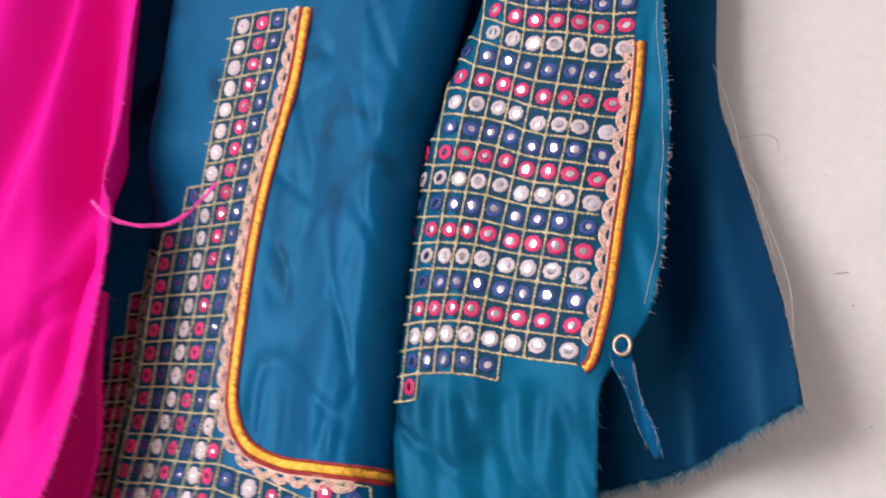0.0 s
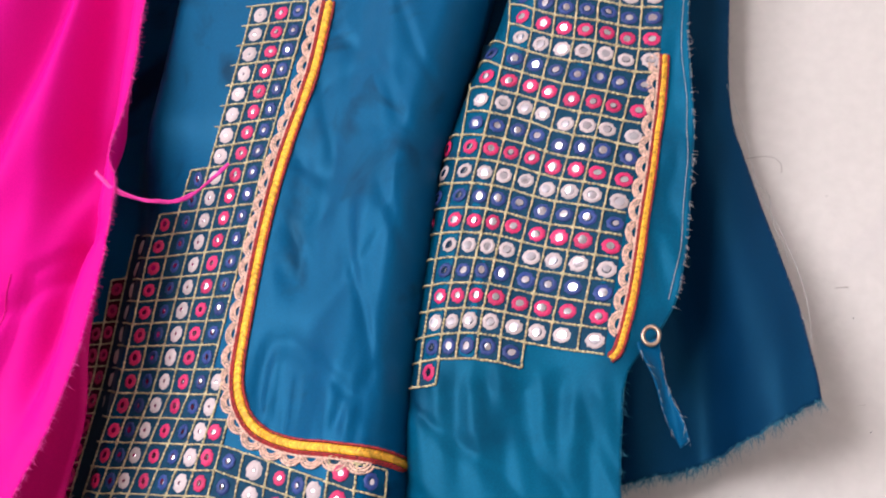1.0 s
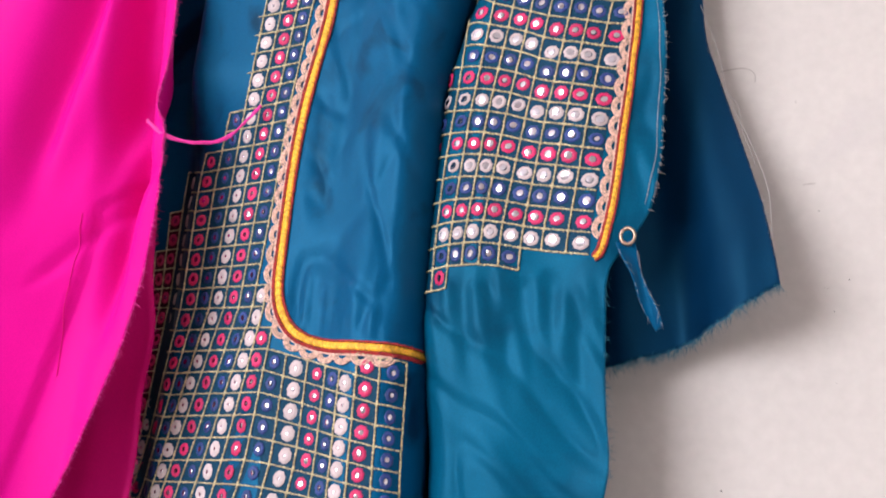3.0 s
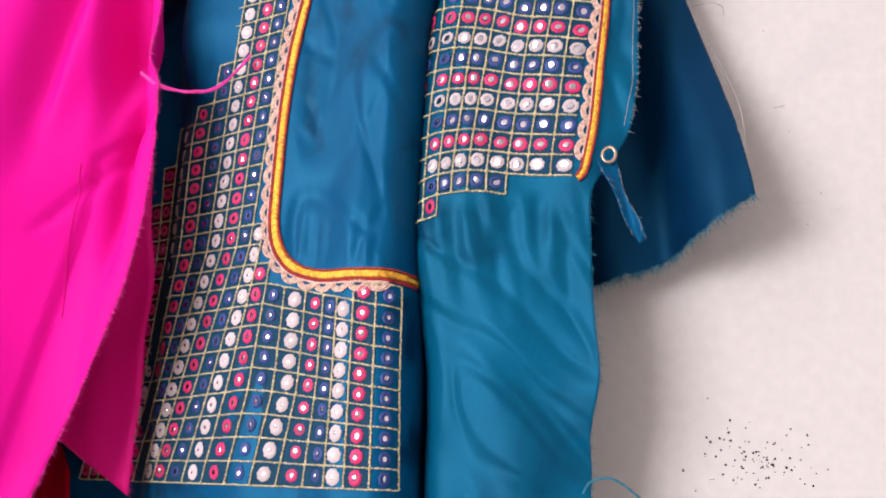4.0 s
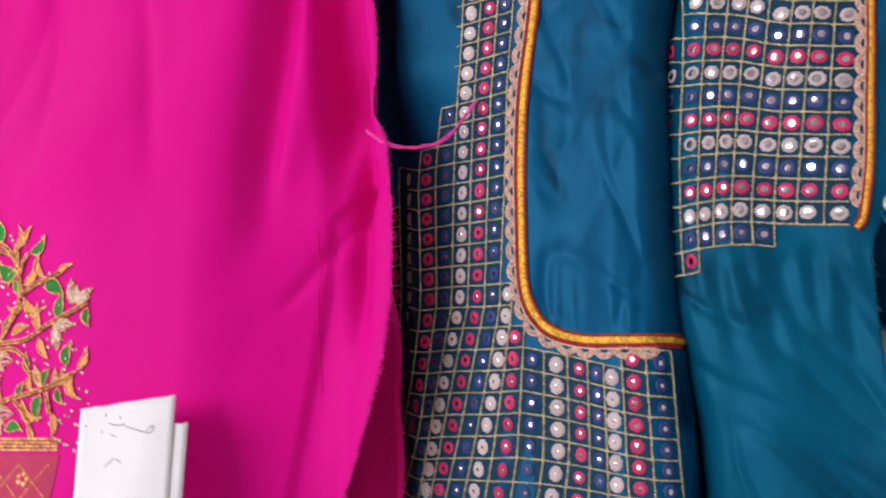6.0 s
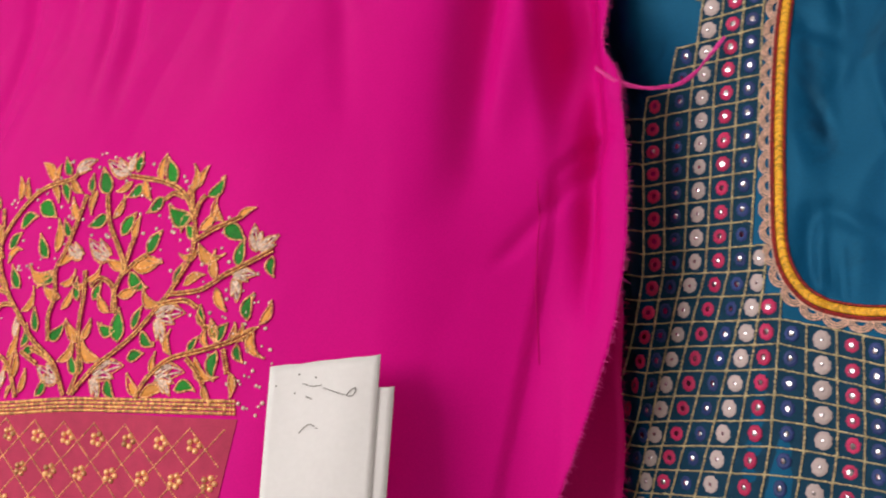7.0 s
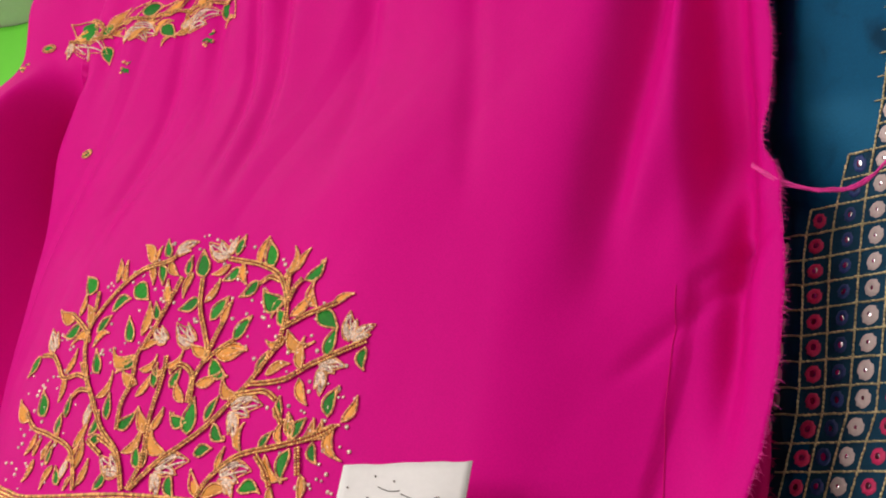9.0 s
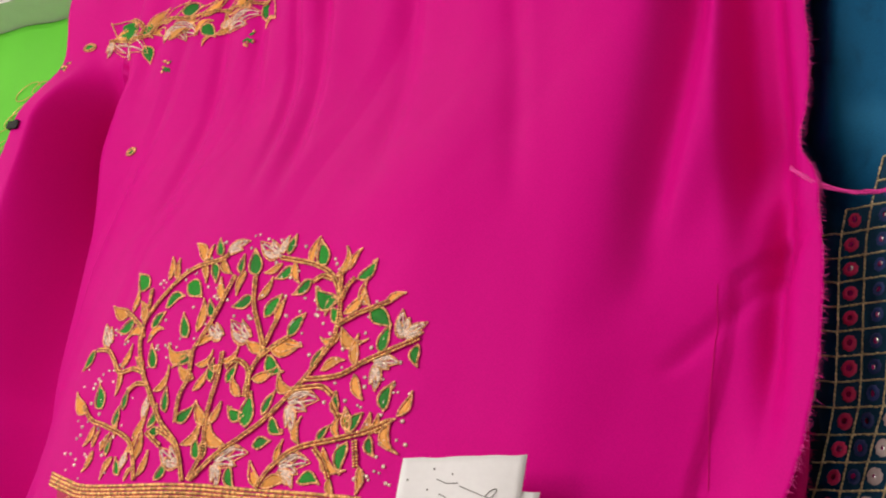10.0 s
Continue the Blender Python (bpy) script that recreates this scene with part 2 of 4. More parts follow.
def lay(surface, x, z, turn=0.0, lift=0.0, tilt=0.0, sx=1.0, sz=1.0):
    """A pose lying on the cloth: local x along it, local z up it, local -y out of it."""
    n = facing(surface, x, z)
    right = Vector((1, 0, 0))
    right = (right - n * right.dot(n)).normalized()
    up = right.cross(-n)
    m = Matrix((right, -n, up)).transposed().to_4x4()
    m.translation = on(surface, x, z, lift)
    jitter = pose(0, 0, 0, tilt * random.uniform(-1, 1), turn, tilt * random.uniform(-1, 1))
    return m @ jitter @ Matrix.Diagonal((sx, 1, sz, 1))


def placed(name, data, mat, parent, m):
    ob = new(name, data)
    adopt(ob, parent)
    ob.matrix_basis = m
    return ob


# ---- the room ----
def box(bm, x0, x1, y0, y1, z0, z1):
    m = Matrix.LocRotScale(((x0 + x1) / 2, (y0 + y1) / 2, (z0 + z1) / 2), None, (x1 - x0, y1 - y0, z1 - z0))
    bmesh.ops.create_cube(bm, size=1, matrix=m)


def block(name, boxes, mat, label, category="wall"):
    bm = bmesh.new()
    for b in boxes:
        box(bm, *b)
    return tagged(part(name, bm, mat, None, "", smooth=False), label, category, kind="structure")


def plaster_wall():
    """The wall behind the clothes: slightly uneven hand-trowelled plaster, 12 cm thick."""
    nx, nz = 90, 80
    verts, faces = [], []
    for j in range(nz + 1):
        for i in range(nx + 1):
            x, z = XW + (XE - XW) * i / nx, TOP * j / nz
            verts.append((x, WALL_Y + 0.0016 * rough_noise(x, z, 0.23) + 0.0008 * rough_noise(x, z, 0.07, 3), z))
    w = nx + 1
    faces = [(j * w + i, j * w + i + 1, (j + 1) * w + i + 1, (j + 1) * w + i) for j in range(nz) for i in range(nx)]
    ob = from_lists("wall_north", verts, faces, PLASTER)
    mod = ob.modifiers.new("thickness", "SOLIDIFY")
    mod.thickness, mod.offset = 0.12, -1
    return tagged(ob, "off-white plastered wall, scuffed and speckled with mould", "wall", kind="structure")


plaster_wall()
block("floor", [(XW - 0.1, XE + 0.1, SOUTH - 0.1, WALL_Y + 0.15, -0.1, -0.003)], FLOOR, "grey cement floor of the room", "floor")
block("ceiling", [(XW - 0.1, XE + 0.1, SOUTH - 0.1, WALL_Y + 0.15, TOP + 0.003, TOP + 0.1)], PAINT, "plain off-white painted ceiling", "ceiling")
block("wall_west", [(XW - 0.12, XW - 0.002, SOUTH, WALL_Y - 0.004, 0, TOP)], PAINT, "plain off-white painted side wall")
block("wall_east", [(XE + 0.002, XE + 0.12, SOUTH, WALL_Y - 0.004, 0, TOP)], PAINT, "plain off-white painted side wall")
block("wall_south", [(XW, WIN_X0, SOUTH - 0.12, SOUTH - 0.003, 0, TOP), (WIN_X1, XE, SOUTH - 0.12, SOUTH - 0.003, 0, TOP),
                     (WIN_X0, WIN_X1, SOUTH - 0.12, SOUTH - 0.003, 0, WIN_Z0), (WIN_X0, WIN_X1, SOUTH - 0.12, SOUTH - 0.003, WIN_Z1, TOP)],
      PAINT, "off-white painted wall with a large open window")

# ---- cloth shapes ----
A_RIGHT = table([(1.2, -0.216), (1.4, -0.219), (1.5, -0.222), (1.62, -0.230), (1.75, -0.231), (1.86, -0.216), (1.95, -0.206), (2.1, -0.199)])
B_LEFT = table([(1.2, -0.217), (1.4, -0.220), (1.5, -0.224), (1.58, -0.239), (1.68, -0.239), (1.76, -0.236), (1.81, -0.225), (1.85, -0.211), (1.95, -0.196), (2.1, -0.188)])
B_RIGHT = table([(1.2, -0.10), (1.4, -0.102), (1.456, -0.105), (1.491, -0.097), (1.524, -0.101), (1.572, -0.105), (1.62, -0.106), (1.642, -0.090), (1.661, -0.080),
                 (1.695, -0.076), (1.77, -0.075), (1.841, -0.083), (2.1, -0.085)])
C_RIGHT = table([(1.5, 0.002), (1.615, 0.0), (1.671, -0.012), (1.74, -0.034), (1.798, -0.054), (1.831, -0.057), (1.95, -0.06), (2.1, -0.062)])
P_RIGHT = table([(1.2, -0.528), (1.393, -0.473), (1.45, -0.457), (1.50, -0.439), (1.55, -0.425), (1.60, -0.419), (1.65, -0.420), (1.672, -0.422), (1.690, -0.427), (1.716, -0.425), (1.728, -0.443), (1.757, -0.437), (1.80, -0.438), (1.836, -0.445), (2.1, -0.461)])
P_LEFT = table([(1.2, -1.08), (1.46, -1.075), (1.50, -1.055), (1.54, -1.055), (1.57, -1.090), (1.606, -1.095), (1.659, -1.097), (1.713, -1.107), (1.766, -1.126), (1.808, -1.141), (1.844, -1.139), (1.869, -1.135), (1.89, -1.125), (1.957, -1.12), (2.1, -1.11)])
FLAP = table([(1.2, -1.40), (1.56, -1.320), (1.65, -1.280), (1.75, -1.225), (1.80, -1.205), (1.87, -1.200), (1.93, -1.207), (1.971, -1.221), (2.003, -1.231), (2.1, -1.24)])
RAIL_Z, RAIL_Y = 2.045, 0.022


def neck_cloth(x, z):
    """Depth of the neck piece: it turns back at its centre fold and falls away towards the magenta cloth."""
    low = smoothstep(1.78, 1.70, z)
    y = (0.010 + 0.021 * low) * smoothstep(-0.33, -0.43, x) + 0.034 * low * smoothstep(-0.424, -0.462, x) + 0.055 * (1 - low) * smoothstep(-0.432, -0.470, x) - 0.004 * smoothstep(-0.36, -0.27, x) - 0.010 * smoothstep(-0.30, -0.26, x)
    d = A_RIGHT(z) - x
    if d < 0.022:
        y += 0.045 * (1 - math.sqrt(max(1 - ((0.022 - d) / 0.022) ** 2, 0.0)))
    inner = smoothstep(-0.33, -0.315, x) * smoothstep(1.555, 1.575, z)
    y += inner * (0.0016 * rough_noise(x, z * 0.18, 0.014, 5) + 0.0030 * rough_noise(x + 0.3 * z, z * 0.6, 0.06, 8))
    y += inner * smoothstep(1.64, 1.57, z) * 0.0022 * rough_noise(x, z * 0.12, 0.007, 17)
    y += inner * 0.0020 * max(0, 0.22 - abs(rough_noise(x + 0.35 * z, z * 0.5, 0.035, 19))) * 4.5
    y += inner * 0.0010 * max(0, 0.15 - abs(rough_noise(x - 0.5 * z, z * 0.5, 0.05, 31))) * 6
    y += 0.0016 * rough_noise(x, z * 0.6, 0.045, 2)
    y += 0.003 * smoothstep(1.41, 1.36, z) * math.sin(x * 160)
    return y


def band_cloth(x, z):
    """Depth of the sleeve piece: rolled back at its left edge, gathered under the embroidered band."""
    y = 0.000 + 0.004 * smoothstep(-0.15, -0.075, x)
    d = x - B_LEFT(z)
    if d < 0.034:
        y += 0.045 * (1 - math.sqrt(max(1 - ((0.034 - d) / 0.034) ** 2, 0.0)))
    y += 0.0025 * math.sin((x + 0.2 * z) * 75 + 1.0) * smoothstep(-0.215, -0.19, x)
    below = smoothstep(1.625, 1.60, z)
    y += below * smoothstep(1.50, 1.61, z) * 0.0050 * rough_noise(x + 0.15 * z, z * 0.2, 0.012, 6)
    y += below * 0.0024 * max(0, 0.22 - abs(rough_noise(x + 0.7 * z, z * 0.6, 0.045, 23))) * 4.5
    y += below * (0.004 * rough_noise(x + 0.25 * z, z * 0.4, 0.06, 9) + 0.0018 * rough_noise(x - 0.4 * z, z * 0.35, 0.03, 4))
    y += below * 0.007 * math.exp(-((x + 0.115 + 0.9 * (z - 1.45)) / 0.010) ** 2) * smoothstep(1.53, 1.47, z)
    strip = smoothstep(-0.105, -0.092, x) * smoothstep(1.60, 1.63, z)
    y += strip * (0.003 * rough_noise(x, z * 0.5, 0.012, 7) + 0.002)
    return y


def flare_cloth(x, z):
    y = 0.046 - 0.036 * smoothstep(-0.07, 0.0, x) * smoothstep(1.8, 1.62, z)
    y += 0.006 * math.sin((x + 0.18 * z) * 90 + 0.4) * smoothstep(1.95, 1.62, z)
    y += 0.002 * rough_noise(x, z * 0.4, 0.02, 3)
    return min(y, 0.06)


def pink_cloth(x, z):
    edge = P_LEFT(z)
    if x < edge:
        # the hollow beyond the fold: a dark valley that climbs to the outer flap
        hollow = smoothstep(1.925, 1.83, z)
        near = pink_front(edge, z)
        t = (edge - x) / max(edge - FLAP(z), 0.005)
        deep = near + (0.062 - near) * smoothstep(0, 0.1, t) - 0.10 * smoothstep(0.14, 0.66, t)
        flat = pink_front(edge + 0.032, z) - 0.01 * smoothstep(0, 1, t)
        return flat + (deep - flat) * hollow + 0.003 * rough_noise(x + 0.3 * z, z * 0.3, 0.04, 6) * smoothstep(0, 0.2, t)
    return pink_front(x, z)


def pink_front(x, z):
    """Depth of the broad front of the magenta cloth, rolled back at its left side."""
    y = min(-0.055 - 0.10 * (x + 0.44) + 0.06 * (z - 1.62), 0.004) - 0.05 * smoothstep(-0.44, -0.72, x) * smoothstep(-1.16, -0.95, x) * smoothstep(1.86, 1.66, z)
    y += -0.010 * smoothstep(-1.0, -0.9, x) + 0.035 * smoothstep(-0.57, -0.445, x)
    y += 0.006 * rough_noise(x, z * 0.22, 0.10, 11) * smoothstep(-0.42, -0.6, x)
    y += 0.0030 * max(0, 0.22 - abs(rough_noise(x - 0.08 * z, z * 0.10, 0.11, 21))) * 4.5 * smoothstep(1.50, 1.80, z)
    y += 0.0008 * max(0, 0.2 - abs(rough_noise(x - 0.3 * z, z * 0.3, 0.11, 25))) * 5
    y += 0.0022 * rough_noise(x + 0.12 * z, z * 0.12, 0.035, 13) * smoothstep(1.62, 1.85, z)
    # the deep pleat beside the right hem, and the crease running out of it
    pleat = -0.480 + (1.84 - z) * 0.14
    y += 0.040 * math.exp(-((x - pleat) / 0.0185) ** 4) * smoothstep(1.63, 1.77, z)
    pleat2 = -0.450 + (1.69 - z) * 0.03
    y += 0.018 * math.exp(-((x - pleat2) / 0.008) ** 2) * smoothstep(1.74, 1.67, z) * smoothstep(1.53, 1.62, z)
    y += 0.014 * math.exp(-((x + 0.52) / 0.022) ** 2) * smoothstep(1.68, 1.85, z)
    y += 0.006 * math.exp(-((x + 0.50 - 0.45 * (z - 1.68)) / 0.02) ** 2) * smoothstep(1.58, 1.66, z) * smoothstep(1.80, 1.74, z)
    crease = -0.471 + max(0, z - 1.65) * 0.75 - max(0, 1.60 - z) * 0.14
    y += 0.005 * smoothstep(crease - 0.003, crease + 0.001, x) * smoothstep(1.705, 1.68, z) * (1 - 0.8 * smoothstep(crease, crease + 0.03, x))
    # long soft folds falling from the rail, and two short bends near the hem
    for fx, lean, width, deep, low in ((-0.852, 0.22, 0.010, 0.0090, 1.68), (-0.885, 0.25, 0.007, 0.0060, 1.70), (-0.935, 0.18, 0.012, 0.0065, 1.74),
                                       (-0.985, 0.12, 0.009, 0.0055, 1.66), (-0.76, 0.24, 0.012, 0.0055, 1.68), (-0.66, 0.28, 0.010, 0.0055, 1.66)):
        y += 0.85 * deep * math.exp(-((x - fx - lean * (1.90 - z)) / width) ** 2) * smoothstep(low, low + 0.10, z)
    y += 0.018 * math.exp(-((x + 0.523) / 0.012) ** 2) * smoothstep(1.62, 1.72, z)
    y += 0.004 * math.exp(-((x + 0.473 - 0.75 * (z - 1.625)) / 0.006) ** 2) * smoothstep(1.58, 1.60, z) * smoothstep(1.70, 1.66, z)
    d = x - P_LEFT(z)
    if d < 0.03:
        y += (0.006 + 0.089 * smoothstep(1.925, 1.84, z)) * (1 - math.sqrt(max(1 - ((0.03 - d) / 0.03) ** 2, 0.0)))
    # pleats gathered from the top corner
    y += 0.005 * math.exp(-((x + 1.085 - 0.1 * (z - 1.9)) / 0.014) ** 2) * smoothstep(1.80, 1.92, z)
    y -= 0.004 * smoothstep(-0.46, -0.44, x)
    return y


def hung(surface, x, z):
    """The cloth's place, laid over the rail at its top."""
    y = surface(x, min(z, 1.99))
    k = smoothstep(1.97, RAIL_Z, z)
    return Vector((x, y * (1 - k) + (RAIL_Y - 0.014) * k, z))


# ---- rail ----
rail = thing("hanging_rail", -0.6, RAIL_Y, RAIL_Z, "white enamelled metal rail with black shadow line along the wall", "rail")
bm = bmesh.new()
box(bm, XW, XE, RAIL_Y - 0.010, WALL_Y - 0.002, RAIL_Z - 0.014, RAIL_Z + 0.022)
bmesh.ops.bevel(bm, geom=bm.edges[:], offset=0.003, segments=2, affect="EDGES")
part("rail_bar", bm, ALUMINIUM, rail, smooth=False)
# black strip put in place of the shadow gap along the rail
bm = bmesh.new()
box(bm, XW, XE, RAIL_Y - 0.0125, RAIL_Y - 0.009, RAIL_Z + 0.000, RAIL_Z + 0.004)
part("gasket", bm, MATT_BLACK, rail, "thin black strip standing for a shadow gap", smooth=False)

# ---- the five cloths ----
neck = thing("neck_piece", -0.33, 0.02, 1.25, "teal silk kurta front with mirror embroidery and gold-edged neckline", "garment piece", "hanging cloths")
NECK_LEFT, BOTTOM = -0.56, 1.22
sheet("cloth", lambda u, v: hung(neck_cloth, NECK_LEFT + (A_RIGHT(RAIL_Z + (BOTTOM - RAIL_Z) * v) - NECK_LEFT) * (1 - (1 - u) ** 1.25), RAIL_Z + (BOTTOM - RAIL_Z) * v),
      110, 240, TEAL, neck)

sleeve = thing("sleeve_piece", -0.16, 0.02, 1.25, "teal silk sleeve with mirror-embroidered band above gathered plain cloth", "garment piece", "hanging cloths")
sheet("cloth", lambda u, v: (lambda z: hung(band_cloth, B_LEFT(z) + (B_RIGHT(z) - B_LEFT(z)) * u ** 1.2, z))(RAIL_Z + (BOTTOM - RAIL_Z) * v), 90, 300, TEAL_SLEEVE, sleeve)

flare = thing("flared_piece", -0.06, 0.03, 1.57, "dark teal flared silk panel with a frayed hem", "garment piece", "hanging cloths")


def flare_hem(x):
    return float(np.interp(x, [-0.16, -0.105, -0.074, -0.035, 0.0], [1.55, 1.564, 1.574, 1.594, 1.615])) + 0.0025 * rough_noise(x, 0, 0.006, 2) + 0.0015 * rough_noise(x, 0, 0.002, 5)


def flare_place(u, v):
    xb = -0.14 + 0.14 * u
    z = RAIL_Z + (flare_hem(xb) - RAIL_Z) * v
    x = -0.14 + (C_RIGHT(z) + 0.14) * u
    return hung(flare_cloth, x, z)


sheet("cloth", flare_place, 70, 140, TEAL_SHADED, flare)

pink = thing("embroidered_cloth", -0.78, -0.01, 1.2, "bright magenta silk cloth with an embroidered tree, hung on rail", "garment piece", "hanging cloths")


def pink_place(u, v):
    z = RAIL_Z + (1.2 - RAIL_Z) * v
    return hung(pink_cloth, FLAP(z) + (P_RIGHT(z) + 0.0012 * rough_noise(0, z, 0.006, 3) - FLAP(z)) * u, z)


sheet("cloth", pink_place, 330, 240, PINK, pink)

under = thing("crimson_underlayer", -0.5, 0.015, 1.41, "plain crimson-pink silk layer with a pointed lower corner", "garment piece", "hanging cloths")


def under_place(u, v):
    low = 1.408 + 0.11 * (1 - u)
    top = 1.665 + 0.05 * (1 - u)
    z = top + (low - top) * v
    x = -0.62 + (0.172 + 0.014 * smoothstep(1.66, 1.52, z)) * u
    return Vector((x + 0.004 * rough_noise(z, 0, 0.05), 0.014 + 0.005 * rough_noise(x, z * 0.3, 0.03), z))


sheet("cloth", under_place, 30, 60, CRIMSON, under)

green = thing("green_cloth", -1.4, 0.03, 1.5, "lime green cloth with fine gold outline embroidery on rail", "cloth", "hanging cloths")


def green_cloth(x, z):
    return 0.064 + 0.004 * rough_noise(x, z * 0.3, 0.06, 4)


def green_place(u, v):
    z = 2.030 - 0.40 * v
    x = -1.85 + (FLAP(z) + 0.03 + 1.85) * u
    return Vector((x, green_cloth(x, z), z))


sheet("cloth", green_place, 60, 50, GREEN, green)

# a dark sheet added behind the folded pieces, as shade in the gap between them
sheet("back_layer", lambda u, v: (lambda x, z: Vector((x, 0.056 + 0.002 * rough_noise(x, z * 0.3, 0.03), z)))(-0.33 + 0.16 * u, 2.03 - 0.8 * v), 30, 60, TEAL_SHADED, neck, "added dark teal sheet that gives the gap its shade")


# ---- embroidery tools ----
EYE_EARLY, EYE_LATE = Vector((0.009, -0.685, 1.376)), Vector((-0.266, -0.613, 1.444))


def drop_on(surface, x, z, flat, eye):
    """The spot on a billowing cloth for a spot of the flat plan, drawn on the plane y = flat."""
    px, pz = x, z
    for _ in range(8):
        k = (surface(px, pz) - flat) / (flat - eye.y)
        px, pz = x + (x - eye.x) * k, z + (z - eye.z) * k
    return px, pz


def ring_mesh(name, mat, outer, inner, height):
    verts, faces, n = [], [], 18
    for k in range(n):
        a = 2 * math.pi * k / n
        wob = 1 + 0.05 * math.sin(k * 2.4) + (0.04 if k % 2 else -0.04)
        for r, y in ((outer * wob, 0.0002), ((outer * 0.6 + inner * 0.4) * wob, -height), (inner, -height * 0.35)):
            verts.append((r * math.cos(a), y, r * math.sin(a)))
    for k in range(n):
        for q in (0, 1):
            a, b = k * 3 + q, ((k + 1) % n) * 3 + q
            faces.append((a, a + 1, b + 1, b))
    data = bpy.data.meshes.new(name)
    data.from_pydata(verts, [], faces)
    data.materials.append(mat)
    for p in data.polygons:
        p.use_smooth = True
    return data


def disc_mesh(name, mat, r):
    n = 12
    verts = [(0, -0.00075, 0)] + [(r * math.cos(2 * math.pi * k / n), -0.0004, r * math.sin(2 * math.pi * k / n)) for k in range(n)]
    data = bpy.data.meshes.new(name)
    data.from_pydata(verts, [], [(0, 1 + (k + 1) % n, 1 + k) for k in range(n)])
    data.materials.append(mat)
    for p in data.polygons:
        p.use_smooth = True
    return data


RINGS = {"W": ring_mesh("cream_ring", RING_WHITE, 0.0049, 0.0024, 0.0010),
         "P": ring_mesh("rose_ring", RING_PINK, 0.0049, 0.0022, 0.0010),
         "B": ring_mesh("navy_ring", RING_BLUE, 0.0049, 0.0024, 0.0010)}
FULL_RINGS = {"W": ring_mesh("cream_oval", RING_WHITE, 0.0053, 0.0009, 0.0013), "P": ring_mesh("rose_oval", RING_PINK, 0.0048, 0.0017, 0.0011),
              "B": ring_mesh("navy_oval", RING_BLUE, 0.0047, 0.0019, 0.0010)}
GLASS = disc_mesh("mirror", MIRROR, 0.0029)


def mirror_cell(surface, x, z, kind, parent, sx, sz, turn, rings=RINGS):
    m = lay(surface, x, z, turn, 0.0006, 5.0, sx, sz)
    ring = placed("thread_ring", rings[kind], None, parent, m)
    glass = new("mirror", GLASS)
    glass.parent = ring
    s = random.uniform(0.8, 1.05) * (1.05 if kind == "W" else 0.9) * ((0.42 if kind == "W" else 0.72) if rings is FULL_RINGS else 1)
    glass.matrix_basis = pose(random.uniform(-0.0004, 0.0004), -0.0002, random.uniform(-0.0004, 0.0004), random.uniform(-13, 13), 0, random.uniform(-15, 11)) @ Matrix.Diagonal((s * random.uniform(0.8, 1), 1, s, 1))


def stitched_line(batch, surface, a, b, r, step=0.0042, lift=0.0007, gap=-0.15):
    """Running stitches between two spots of a cloth."""
    a, b = Vector((a[0], 0, a[1])), Vector((b[0], 0, b[1]))
    n = max(1, round((b - a).length / step))
    for i in range(n):
        p, q = a.lerp(b, (i + gap / 2) / n), a.lerp(b, (i + 1 - gap / 2) / n)
        w = 0.00025
        batch.stitch(on(surface, p.x + random.uniform(-w, w), p.z + random.uniform(-w, w), lift), on(surface, q.x + random.uniform(-w, w), q.z + random.uniform(-w, w), lift), r * random.uniform(0.85, 1.15))


def chain(batch, surface, pts, r, step, lift=0.0009, slant=0.0):
    pts = resample([(x, 0, z) for x, z in pts], step)
    for a, b in zip(pts, pts[1:]):
        d = (b - a).normalized()
        n = Vector((-d.z, 0, d.x)) * slant
        batch.stitch(on(surface, a.x - n.x - d.x * step * 0.2, a.z - n.z - d.z * step * 0.2, lift), on(surface, b.x + n.x + d.x * step * 0.2, b.z + n.z + d.z * step * 0.2, lift), r * random.uniform(0.85, 1.15))


def offset_path(pts, d):
    """The path moved sideways by d, to the left of its direction."""
    out = []
    for i, p in enumerate(pts):
        t = (pts[min(i + 1, len(pts) - 1)] - pts[max(i - 1, 0)]).normalized()
        out.append(p + Vector((-t.z, 0, t.x)) * d)
    return out


